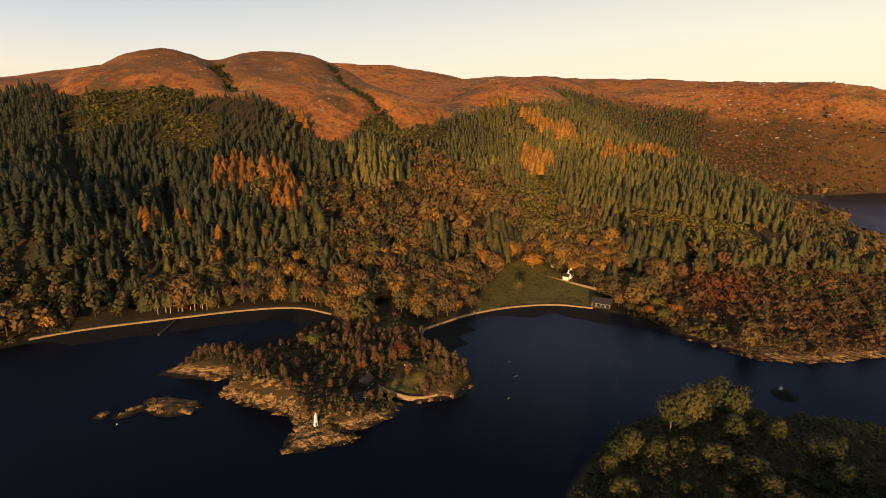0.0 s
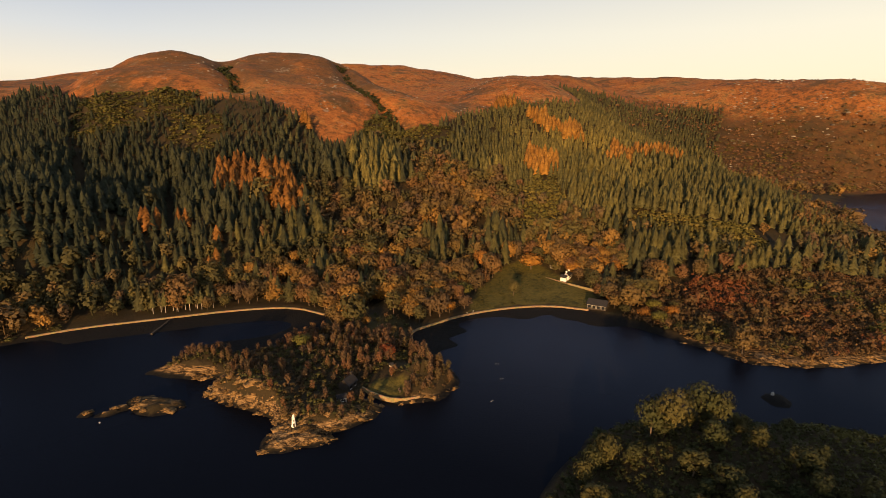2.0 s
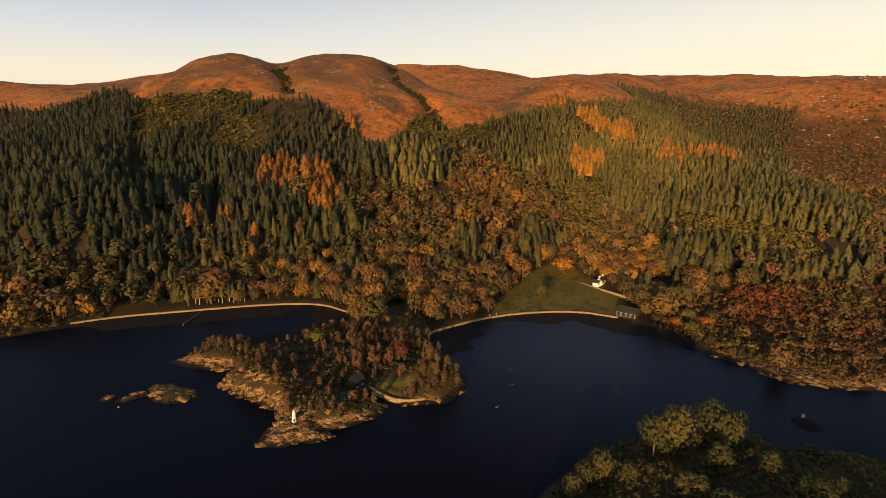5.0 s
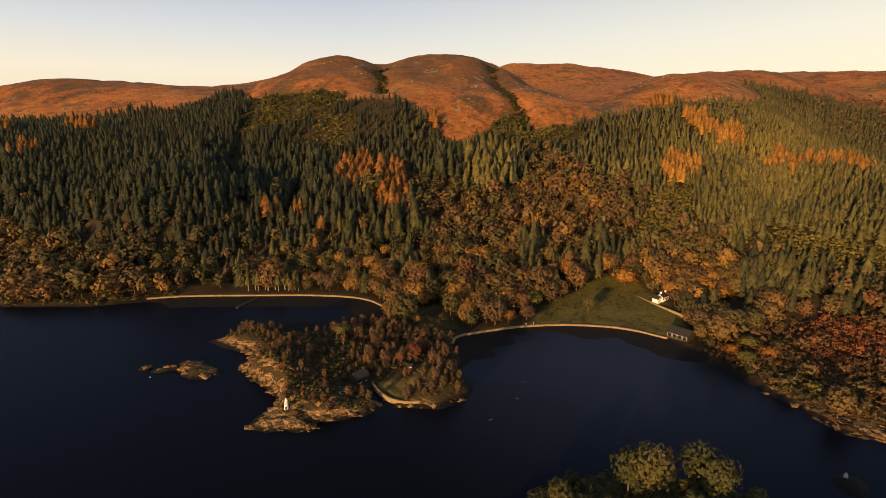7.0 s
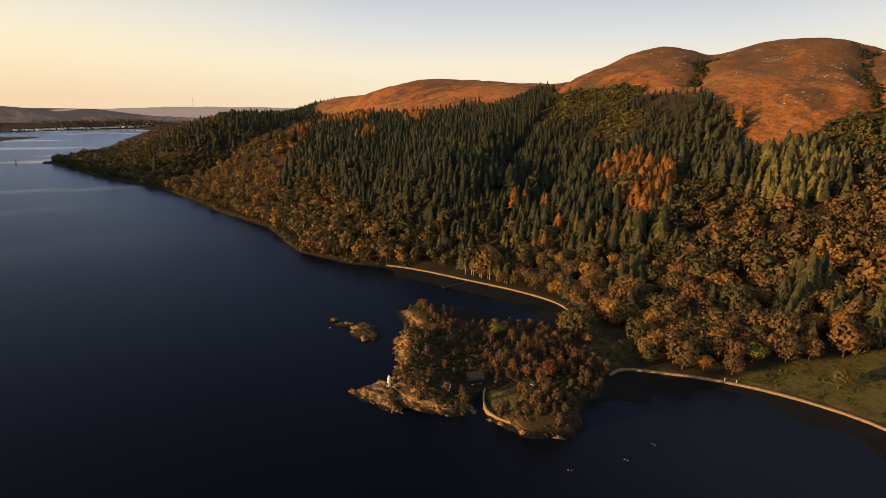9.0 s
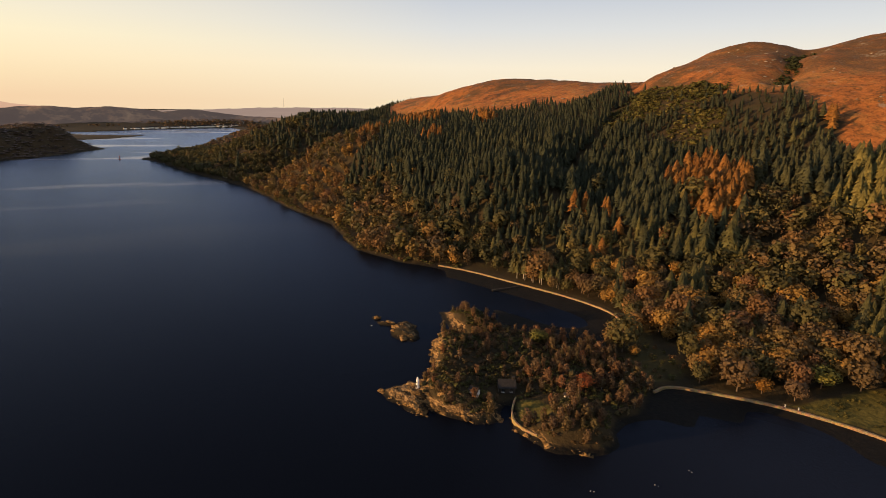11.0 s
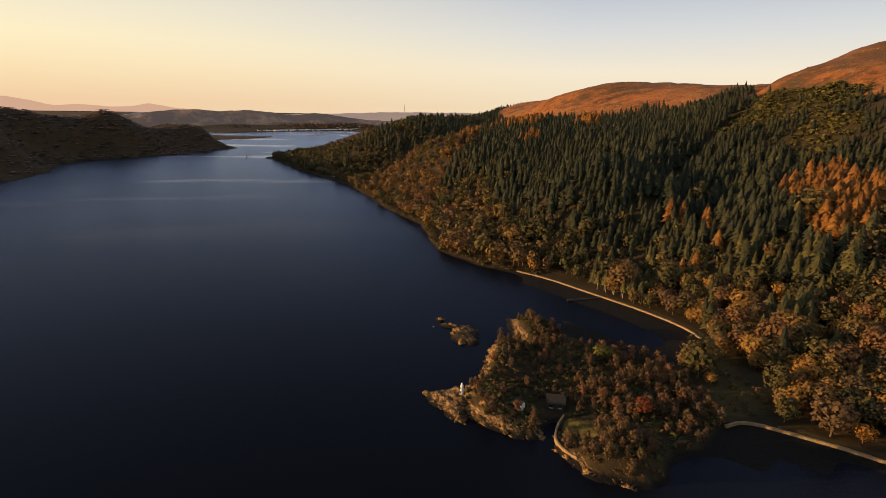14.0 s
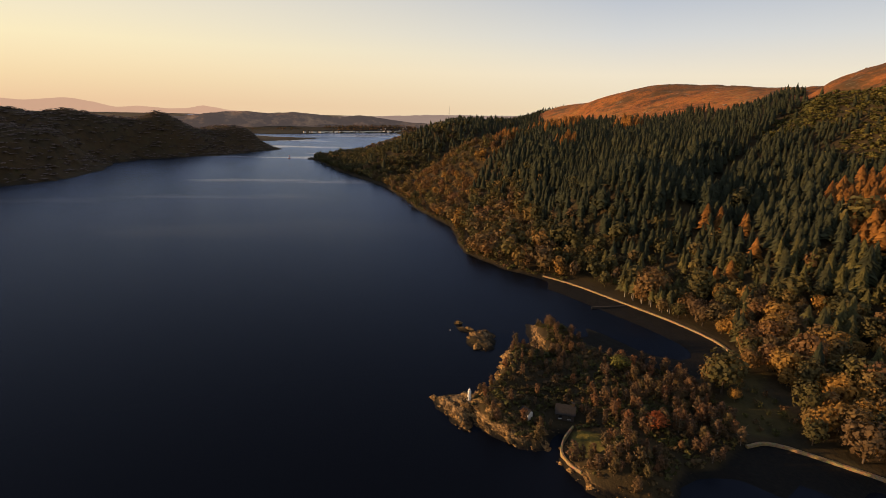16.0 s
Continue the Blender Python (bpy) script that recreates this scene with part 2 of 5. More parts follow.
def water_material():
    k = Nodes("loch_water")
    ripple = k.noise(0.9, 4.0, 0.65, None, (1.0, 1.5, 1.0))
    swell = k.noise(0.006, 2.0, 0.5, None, (1.0, 2.2, 1.0))
    b = k.n.new("ShaderNodeBump")
    b.inputs["Strength"].default_value, b.inputs["Distance"].default_value = 0.5, 0.3
    k.l.new(ripple, b.inputs["Height"])
    deep = k.n.new("ShaderNodeBsdfDiffuse")
    reach = k.n.new("ShaderNodeVectorMath")
    reach.operation = "DISTANCE"
    k.l.new(k.pos(), reach.inputs[0])
    reach.inputs[1].default_value = (70 * 0.71, 275 * 0.71, 0)
    # bay water is lightened in colour to stand for the sky it reflects
    bay_sheen = k.ramp(k.math("ADD", k.math("DIVIDE", reach.outputs["Value"], 160), k.math("MULTIPLY", k.noise(0.012, 3.0), 0.2)), [(0.18, 1.0), (0.60, 0.0)])
    k.l.new(k.mix(bay_sheen, (0.0032, 0.0042, 0.0068), (0.0072, 0.0086, 0.0132)), deep.inputs["Color"])
    gloss = k.n.new("ShaderNodeBsdfGlossy")
    # far calm streaks get a paler gloss colour as painted horizon sheen
    slick_sheen = k.math("MULTIPLY", k.ramp(k.noise(0.0030, 5.0, 0.55, None, (3.0, 0.8, 1.0)), [(0.54, 0.0), (0.60, 1.0)]), k.ramp(k.math("DIVIDE", reach.outputs["Value"], 2000), [(0.14, 0.0), (0.42, 1.0)]))
    k.l.new(k.mix(slick_sheen, k.mix(bay_sheen, (0.29, 0.36, 0.53), (0.62, 0.72, 1.0)), (0.62, 0.63, 0.72)), gloss.inputs["Color"])
    k.put(gloss.inputs["Roughness"], k.math("ADD", k.ramp(swell, [(0.3, 0.15), (0.7, 0.26)]), k.math("MULTIPLY", bay_sheen, -0.06)))
    k.l.new(b.outputs[0], gloss.inputs["Normal"])
    edge = k.n.new("ShaderNodeFresnel")
    edge.inputs["IOR"].default_value = 1.22
    mixer = k.n.new("ShaderNodeMixShader")
    k.l.new(k.math("MINIMUM", k.math("MULTIPLY", k.math("POWER", edge.outputs[0], 1.3), 1.75), 1.0), mixer.inputs[0])
    k.l.new(deep.outputs[0], mixer.inputs[1])
    k.l.new(gloss.outputs[0], mixer.inputs[2])
    k.l.new(mixer.outputs[0], k.n["Material Output"].inputs["Surface"])
    k.n.remove(k.bsdf)
    return k.mat


mat_water = water_material()


def plain(name, a, b, scale=2.0, rough=0.8, spec=0.3, bump=0.3):
    k = Nodes(name, rough, spec)
    f = k.noise(scale, 5.0, 0.65)
    k.bump(f, bump, 0.05)
    return k.done(k.ramp(f, [(0.3, a), (0.7, b)]))


mat_white = plain("white_limewash", (0.62, 0.60, 0.55), (0.82, 0.80, 0.75), 1.5)
# dimmed white; on the boathouse it stands in for the shade there
mat_dim_white = plain("dim_white_paint", (0.22, 0.21, 0.19), (0.40, 0.39, 0.36), 3.0)
mat_slate = plain("dark_slate", (0.018, 0.017, 0.018), (0.040, 0.038, 0.038), 3.0, 0.9, 0.1)
mat_dark_wood = plain("dark_stained_boards", (0.020, 0.016, 0.012), (0.055, 0.043, 0.032), 4.0)
mat_glass_dark = plain("dark_window_glass", (0.01, 0.012, 0.015), (0.02, 0.022, 0.026), 1.0, 0.08, 0.5, 0.0)
mat_red = plain("faded_red_paint", (0.30, 0.05, 0.03), (0.42, 0.09, 0.05), 2.0, 0.6)
mat_buoy = plain("white_float_plastic", (0.20, 0.20, 0.20), (0.30, 0.30, 0.30), 3.0, 0.5)
mat_steel = plain("grey_steel", (0.18, 0.18, 0.18), (0.30, 0.30, 0.30), 3.0, 0.5)


def stone_material():
    k = Nodes("dry_stone", 0.9, 0.15)
    f = k.noise(2.2, 6.0, 0.75)
    cell = k.voronoi(1.6, "Color")
    c = k.ramp(f, [(0.3, (0.15, 0.105, 0.055)), (0.7, (0.40, 0.29, 0.155))])
    c = k.mix(0.35, c, k.mix(1.0, c, cell, "MULTIPLY"))
    k.bump(f, 0.8, 0.15)
    return k.done(c)


mat_stone = stone_material()

# ---- plan of land and water ----
# coast of the mainland, from the eastern inlet round the harbour and the wooded headland to the far west
EAST_COAST = [(7200, 700), (1500, 880), (1000, 920), (783, 955), (640, 905), (580, 830), (520, 730), (470, 630), (430, 530), (395, 440), (350, 360), (295, 300),
              (240, 272), (213, 265), (187, 261), (166, 265), (152, 281), (138, 297), (119, 318), (101, 337)]
HARBOUR = [(78, 345), (47, 338), (21, 324), (4, 308), (-8, 296), (-6, 286), (4, 270)]
HEADLAND = [(5, 258), (10, 250), (16, 245), (18, 240), (16, 234), (12, 228), (8, 222), (2, 221), (-7, 219), (-14, 223), (-23, 228), (-24, 222), (-20, 218), (-14, 214), (-16, 208),
            (-21, 203), (-28, 197), (-35, 193), (-28, 190), (-37, 186), (-45, 183), (-52, 182), (-53, 190), (-51, 197), (-57, 207), (-71, 213), (-82, 217), (-89, 222), (-90, 229),
            (-86, 236), (-92, 240), (-101, 239), (-115, 240), (-126, 243), (-120, 252), (-103, 262), (-80, 272), (-68, 281), (-57, 300)]
WEST_COAST = [(-62, 322), (-84, 335), (-117, 328), (-155, 311), (-201, 291), (-234, 260), (-285, 237), (-340, 240), (-388, 243), (-483, 219), (-548, 212), (-653, 194),
              (-690, 184), (-747, 163), (-881, 114), (-1084, 60), (-1112, 33), (-1222, 102), (-1481, 157), (-1900, 250), (-2300, 340)]
FAR_COAST = [(-2466, 313), (-2358, 63), (-2160, -191), (-2300, -420), (-3000, -700), (-7200, -900)]
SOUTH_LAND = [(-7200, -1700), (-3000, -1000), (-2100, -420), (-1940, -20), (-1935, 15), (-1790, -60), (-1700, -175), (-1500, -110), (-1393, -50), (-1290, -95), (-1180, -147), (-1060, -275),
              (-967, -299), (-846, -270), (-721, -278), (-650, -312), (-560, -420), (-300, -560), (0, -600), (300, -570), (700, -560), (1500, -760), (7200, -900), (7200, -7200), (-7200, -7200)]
NEAR_ISLE = [(40, 132), (44, 158), (56, 178), (70, 196), (88, 206), (112, 209), (135, 206), (160, 204), (182, 196), (196, 178), (200, 150), (196, 110), (170, 75), (120, 62), (70, 72), (44, 100)]
ISLET = [(-119, 211), (-111.5, 206.5), (-105, 205.5), (-100, 207.5), (-96, 212), (-98, 216), (-108, 219), (-117.5, 220), (-120, 216)]
ISLET_TAIL = [[(-134.5, 203.5), (-131, 203.2), (-130.4, 205.6), (-133.5, 206)], [(-128, 203.6), (-123, 204.2), (-120.8, 206.6), (-123.5, 208.2), (-127, 206.4)], [(-123, 207.8), (-118.5, 209), (-117.5, 212), (-121, 212.4)]]
ROCK = [(151.5, 229), (156.5, 233), (161, 232), (162, 226), (159, 221), (153.5, 222)]


def rounded(line, times=1):
    """Cuts the corners of an open line."""
    for _ in range(times):
        out = [line[0]]
        for (ax, ay), (bx, by) in zip(line, line[1:]):
            out += [(0.75 * ax + 0.25 * bx, 0.75 * ay + 0.25 * by), (0.25 * ax + 0.75 * bx, 0.25 * ay + 0.75 * by)]
        line = out + [line[-1]]
    return line


def along(px, py, line):
    """Distance to an open line."""
    best = np.full(np.shape(px), 1e9)
    for (ax, ay), (bx, by) in zip(line, line[1:]):
        dx, dy = bx - ax, by - ay
        u = np.clip(((px - ax) * dx + (py - ay) * dy) / (dx * dx + dy * dy), 0, 1)
        best = np.minimum(best, np.hypot(px - ax - u * dx, py - ay - u * dy))
    return best


RAVINES = [[(-150, 850), (-142, 825), (-110, 750), (-90, 716), (-66, 675), (-46, 640)], [(-282, 770), (-274, 724), (-240, 679), (-225, 640)], [(-480, 760), (-420, 640), (-375, 600), (-345, 545)],
           [(-330, 520), (-300, 470), (-262, 420)], [(-225, 470), (-205, 430), (-190, 400)]]


EAST_WALL = rounded([(101, 337)] + HARBOUR[:6], 2)
WEST_WALL = rounded(WEST_COAST[:6], 2)
MAINLAND = EAST_COAST + EAST_WALL[1:] + HARBOUR[6:] + HEADLAND + WEST_WALL + WEST_COAST[6:] + FAR_COAST + [(-7200, 7200), (7200, 7200)]


def signed(px, py, poly):
    """Distance to the outline of poly, in metres, plus inside."""
    best = np.full(px.shape, 1e9)
    inside = np.zeros(px.shape, bool)
    for (ax, ay), (bx, by) in zip(poly, poly[1:] + poly[:1]):
        dx, dy = bx - ax, by - ay
        u = np.clip(((px - ax) * dx + (py - ay) * dy) / (dx * dx + dy * dy), 0, 1)
        best = np.minimum(best, np.hypot(px - ax - u * dx, py - ay - u * dy))
        if ay != by:
            inside ^= ((ay > py) != (by > py)) & (px < ax + (py - ay) * dx / dy)
    return np.where(inside, best, -best)


def smooth(v, a, b):
    u = np.clip((v - a) / (b - a), 0, 1)
    return u * u * (3 - 2 * u)


def lattice(ix, iy, seed):
    h = np.sin(ix * 127.1 + iy * 311.7 + seed * 74.7) * 43758.5453
    return h - np.floor(h)


def wave(px, py, size, seed, octaves=4, gain=0.5):
    """Value noise between -1 and 1, lumps of the given size in metres."""
    total, amp, norm = 0.0, 1.0, 0.0
    for o in range(octaves):
        a, b = px / size + 17.3 * o, py / size - 9.1 * o
        ia, ib = np.floor(a), np.floor(b)
        fa, fb = a - ia, b - ib
        fa, fb = fa * fa * (3 - 2 * fa), fb * fb * (3 - 2 * fb)
        v = (lattice(ia, ib, seed + o) * (1 - fa) + lattice(ia + 1, ib, seed + o) * fa) * (1 - fb) \
            + (lattice(ia, ib + 1, seed + o) * (1 - fa) + lattice(ia + 1, ib + 1, seed + o) * fa) * fb
        total, norm = total + amp * (2 * v - 1), norm + amp
        amp, size = amp * gain, size * 0.5
    return total / norm


# hills as x, y, reach, height
DOME_HILLS = [(-235, 900, 150, 69), (-410, 870, 140, 25), (-300, 700, 160, 117), (-60, 700, 130, 90), (-146, 820, 100, 36), (-464, 640, 160, 51), (-180, 560, 90, 38),
              (-60, 520, 70, 36), (-140, 440, 60, 22), (-280, 540, 90, 9), (-260, 350, 60, 50), (-340, 430, 110, 33), (-545, 400, 150, 69), (-620, 750, 180, 65), (-500, 1150, 300, 144)]
WEST_HILLS = [(-820, 830, 260, 13), (-1150, 560, 200, 52), (-1033, 360, 130, 47), (-700, 600, 200, 30), (-1000, 1000, 350, 111), (-800, 380, 150, 60), (-1350, 850, 250, 27),
              (-900, 680, 180, 72), (-1250, 700, 200, 39), (-700, 1600, 500, 118), (-605, 262, 60, 24), (-745, 300, 70, -22), (-960, 275, 105, 26)]
EAST_HILLS = [(31, 1180, 220, -30), (328, 1800, 400, 129), (150, 900, 200, 102), (200, 700, 130, 48), (130, 600, 110, 14), (190, 450, 100, 29), (300, 560, 120, 31), (230, 340, 80, 11),
              (700, 1350, 260, 117), (1050, 1350, 300, 35), (1000, 1800, 400, 103), (0, 2200, 500, 194), (60, 1000, 200, 63), (560, 1650, 250, 60), (-100, 1250, 250, 152),
              (220, 1150, 160, 68), (850, 1550, 200, -9), (1400, 2000, 600, 174), (900, 1150, 200, 98), (300, 1300, 180, 87), (90, 1450, 250, 72)]
# gentle swells and hollows of the slopes, as x, y, height
SWELLS = [(-808, 330, -5), (-532, 330, -5), (-440, 330, 3), (-256, 330, -13), (-164, 330, 11), (112, 330, -3), (204, 330, -7), (-808, 422, -5), (-440, 422, 6), (-348, 422, 8),
          (-256, 422, 5), (-164, 422, 9), (-72, 422, -3), (20, 422, 6), (204, 422, -11), (-348, 514, 6), (-256, 514, 5), (-164, 514, 3), (-72, 514, -4), (112, 514, 8),
          (-348, 606, 4), (-256, 606, 7), (-164, 606, 10), (-72, 606, 5), (20, 606, 6), (-164, 698, 6), (20, 698, 4), (112, 698, -5), (204, 698, -4)]
GLEN = [(-765, 150), (-775, 250), (-800, 350), (-850, 450), (-900, 530)]
ROUND_TOPS = [(-373, 769, 62, 19), (-211, 908, 123, 29), (-431, 857, 50, 40)]
KNOLLS = [(-62, 215, 12, 9.0), (-78, 224, 11, 6.0), (-103, 248, 13, 5.5), (4, 236, 10, 10.0), (-58, 255, 20, 2.5), (-25, 252, 16, 2.0), (-38, 204, 10, 5.0)]
# last four stand out of view, added to shade isle and south shore
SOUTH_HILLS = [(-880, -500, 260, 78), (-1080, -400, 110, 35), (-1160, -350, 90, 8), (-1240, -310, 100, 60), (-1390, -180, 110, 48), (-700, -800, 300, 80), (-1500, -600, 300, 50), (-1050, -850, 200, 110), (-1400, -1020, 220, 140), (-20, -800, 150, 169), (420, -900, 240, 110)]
FAR_HILLS = [(-2750, -700, 330, 12), (-2700, -430, 200, 14), (-2700, -150, 180, 15), (-2680, 80, 200, 13), (-2700, 330, 230, 15), (-2780, 600, 300, 10)]
# the two rises at y 108 are unseen, added to shade the isle
ISLE_HILLS = [(120, 155, 45, 9), (150, 108, 26, 8), (95, 108, 26, 8), (95, 180, 22, 4), (165, 170, 30, 5)]


def heap(px, py, hills):
    total = 0.0
    for hx, hy, r, a in hills:
        total = total + a * np.exp(-((px - hx) ** 2 + (py - hy) ** 2) / r ** 2)
    return total


def near(px, py, cx, cy, r):
    return np.exp(-((px - cx) ** 2 + (py - cy) ** 2) / r ** 2)


def coast(px, py):
    far = smooth(np.hypot(px, py - 250), 350, 1500)
    wob = wave(px, py, 14, 3) * (1.6 + 14 * far)
    beach = np.clip(near(px, py, -185, 296, 30) + near(px, py, 108, 330, 18) + near(px, py, 62, 318, 62) + near(px, py, -140, 305, 62) + near(px, py, -90, 312, 45) + near(px, py, 5, 290, 22), 0, 1)
    return signed(px, py, MAINLAND) + wob * (1 - beach), beach


def land(px, py):
    """Height of the ground."""
    px, py = np.asarray(px, float), np.asarray(py, float)
    d, beach = coast(px, py)
    crag = wave(px, py, 9, 11, 4, 0.6)
    hill = heap(px, py, DOME_HILLS) + heap(px, py, WEST_HILLS) + heap(px, py, EAST_HILLS) + heap(px, py, [(x, y, 85, a) for x, y, a in SWELLS])
    hill = hill - 26 * np.exp(-(along(px, py, GLEN) / 55) ** 2)
    for hx, hy, r, a in ROUND_TOPS:
        hill = hill + a * np.exp(-(((px - hx) ** 2 + (py - hy) ** 2) / r ** 2) ** 2)
    rough = wave(px, py, 130, 5, 5, 0.55)
    hill = hill + rough * np.clip(hill, 0, 60) * 0.13
    high = smooth(hill, 80, 140)
    hill = hill + high * (2.6 * wave(px, py, 48, 8, 3, 0.6) - 2.2 * np.abs(wave(px, py, 34, 9, 2)))
    hill = hill + smooth(py, 950, 1250) * 5 * wave(px, py, 75, 10, 3)
    for line, deep in zip(RAVINES, (9, 8, 7, 10, 7)):
        hill = hill - deep * np.exp(-(along(px, py, line) / 13) ** 2) * smooth(hill, 15, 50)
    farther = heap(px, py, FAR_HILLS) * (1 + 0.25 * wave(px, py, 300, 6))
    field = np.clip(near(px, py, 68, 372, 48) * 1.4, 0, 1)
    hill = hill * (1 - 0.85 * field) + 5 * field
    head = heap(px, py, KNOLLS) * (1 + 0.30 * crag)
    z_in = 0.8 + 1.2 * smooth(d, 0, 3) + 1.2 * smooth(d, 4, 30) + hill * smooth(d, 3, 110) + head * smooth(d, 0, 4) + farther * smooth(d, 0, 200) + crag * 0.5 * smooth(d, 0, 5) * (1 - beach) * (1 - field)
    ledge = np.clip(1 - np.abs(d - 2) / 12, 0, 1) * (1 - beach) * near(px, py, -50, 225, 110)
    z_in = z_in + ledge * (2.8 * np.abs(wave(px * 0.35 + py * 0.3, 1.2 * py - 0.7 * px, 5.0, 13, 3, 0.6)) - 0.55)
    lawn = near(px, py, -11, 227, 9)
    z_in = z_in * (1 - lawn) + 1.9 * lawn
    z_out = 0.8 + d * (0.042 * beach + 0.5 * (1 - beach)) + ledge * (1.3 * wave(px, py, 5, 15, 3, 0.6))
    z = np.where(d > 0, z_in, np.maximum(z_out, -6))
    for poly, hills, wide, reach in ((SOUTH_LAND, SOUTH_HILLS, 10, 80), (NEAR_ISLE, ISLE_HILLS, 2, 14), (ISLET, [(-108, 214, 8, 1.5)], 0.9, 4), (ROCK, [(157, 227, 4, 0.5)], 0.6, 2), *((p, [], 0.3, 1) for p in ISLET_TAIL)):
        e = signed(px, py, poly) + wave(px, py, 12, 21) * wide
        zi = 0.4 + np.minimum(e, 3) * 0.3 + heap(px, py, hills) * smooth(e, 0, reach) * (1 + 0.28 * wave(px, py, reach * 1.2, 23)) + crag * 0.5 * smooth(e, 0, 3)
        if poly is ISLET or poly in ISLET_TAIL:                  # tilted, broken strata
            zi = zi + 2.8 * np.abs(wave(px * 0.35 + py * 0.3, 1.2 * py - 0.7 * px, 4.0, 14, 3, 0.6)) - 0.45
        z = np.where(e > 0, np.maximum(z, zi), np.maximum(z, np.maximum(0.4 + e * 0.5, -6)))
    return z


# ---- ground: one sheet to the horizon ----
def steps(*spans):
    out = [spans[0][0]]
    for a, b, s in spans:
        n = max(1, round((b - a) / s))
        out += [a + (b - a) * (i + 1) / n for i in range(n)]
    return np.array(out)


GX = steps((-7000, -3400, 400), (-3400, -2300, 45), (-2300, -1300, 30), (-1300, -480, 12), (-480, -145, 5.0), (-145, 45, 1.25), (45, 260, 3.0), (260, 500, 7), (500, 1300, 20), (1300, 7000, 380))
GY = steps((-7000, -1600, 450), (-1600, -600, 50), (-600, 90, 16), (90, 178, 4), (178, 262, 1.25), (262, 350, 1.8), (350, 480, 3.5), (480, 960, 5.5), (960, 2000, 18), (2000, 7000, 330))
gx, gy = np.meshgrid(GX, GY)
gz = land(gx, gy)


# what covers the slopes, stretch by stretch
MOOR_WEST_DOME = [(-384, 612), (-357, 615), (-334, 624), (-286, 613), (-261, 631), (-258, 675), (-262, 720), (-300, 800), (-420, 800), (-420, 660)]
MOOR_MID_DOME = [(-252, 700), (-212, 671), (-179, 647), (-152, 625), (-136, 600), (-122, 562), (-100, 556), (-82, 582), (-79, 627), (-74, 653), (-92, 727), (-131, 823), (-240, 900)]
MOOR_EAST = [(-59, 682), (-44, 650), (-30, 622), (-26, 652), (7, 684), (43, 736), (75, 795), (86, 862), (150, 900), (120, 960), (-60, 960), (-100, 760)]
MOOR_FAR_WEST = [(-927, 554), (-758, 539), (-665, 566), (-579, 594), (-511, 603), (-480, 624), (-460, 640), (-440, 800), (-1000, 900), (-1100, 700)]
OLIVE_WEST = [(-374, 598), (-352, 608), (-289, 607), (-257, 609), (-247, 580), (-272, 566), (-290, 545), (-320, 528), (-350, 530)]
OLIVE_MID = [(-263, 568), (-219, 567), (-202, 535), (-213, 512), (-250, 518)]
OLIVE_GULLY = [(-84, 591), (-76, 644), (-55, 652), (-30, 640), (8, 668), (20, 640), (-20, 610), (-63, 591)]
OLIVE_EAST = [(70, 456), (78, 541), (99, 590), (120, 579), (118, 520), (101, 466), (89, 447)]
GREEN_STRIP = [(147, 441), (160, 477), (195, 467), (242, 463), (296, 455), (275, 413), (232, 407), (213, 424), (178, 432)]
SPRUCE_HIGH = [(-248, 588), (-226, 604), (-192, 602), (-165, 571), (-179, 561), (-217, 563), (-234, 569)]
BROWN_LARCH = [(-166, 575), (-144, 601), (-125, 589), (-116, 561), (-145, 547)]
DARK_SPRUCE = [(-134, 506), (-149, 541), (-129, 552), (-93, 545), (-81, 505), (-103, 499)]
LIME_SPRUCE = [(-73, 494), (-85, 539), (-76, 558), (-43, 577), (-31, 502), (-54, 489)]
SPRUCE_EAST = [(130, 582), (178, 590), (290, 644), (467, 866), (491, 820), (295, 455), (247, 456), (165, 463), (145, 442), (133, 466), (117, 516)]
SPRUCE_TOP = [(227, 1007), (400, 1200), (482, 1262), (513, 1196), (493, 1136), (507, 1048), (290, 644), (213, 651), (193, 730), (230, 851)]
SPRUCE_NE = [(22, 592), (18, 659), (63, 732), (86, 714), (98, 675), (91, 603), (48, 597)]
OAKS = [(79, 392), (91, 425), (113, 443), (143, 433), (149, 414), (141, 390), (122, 373), (97, 369)]
BROAD_EAST = [(-106, 444), (-68, 486), (-29, 524), (3, 578), (71, 588), (74, 528), (67, 435), (19, 389), (-59, 410), (-89, 419)]
WEST_BROAD = [(-690, 187), (-740, 250), (-700, 340), (-640, 380), (-554, 342), (-521, 303), (-471, 276), (-350, 240), (-513, 218)]
WEST_SHORE = [(-340, 241), (-412, 286), (-389, 315), (-271, 294), (-183, 293), (-189, 270), (-258, 241)]
LARCHES = [[(-182, 458), (-190, 496), (-174, 517), (-156, 484), (-143, 448)], [(-133, 434), (-153, 485), (-148, 501), (-129, 490), (-110, 461), (-113, 437)],
           [(94, 607), (98, 658), (106, 636), (126, 625), (119, 583), (101, 590)], [(178, 616), (198, 646), (208, 630), (201, 598)], [(205, 618), (210, 639), (270, 665), (274, 650)],
           [(111, 763), (128, 774), (144, 729), (131, 705)], [(143, 725), (167, 734), (171, 678), (151, 681)]]


def zone(px, py, *polys):
    """1 inside any of the stretches, with a ragged edge."""
    edge = 5 * wave(px, py, 16, 29, 2)
    return np.max([smooth(signed(px, py, p) + edge, -2, 2) for p in polys], 0)


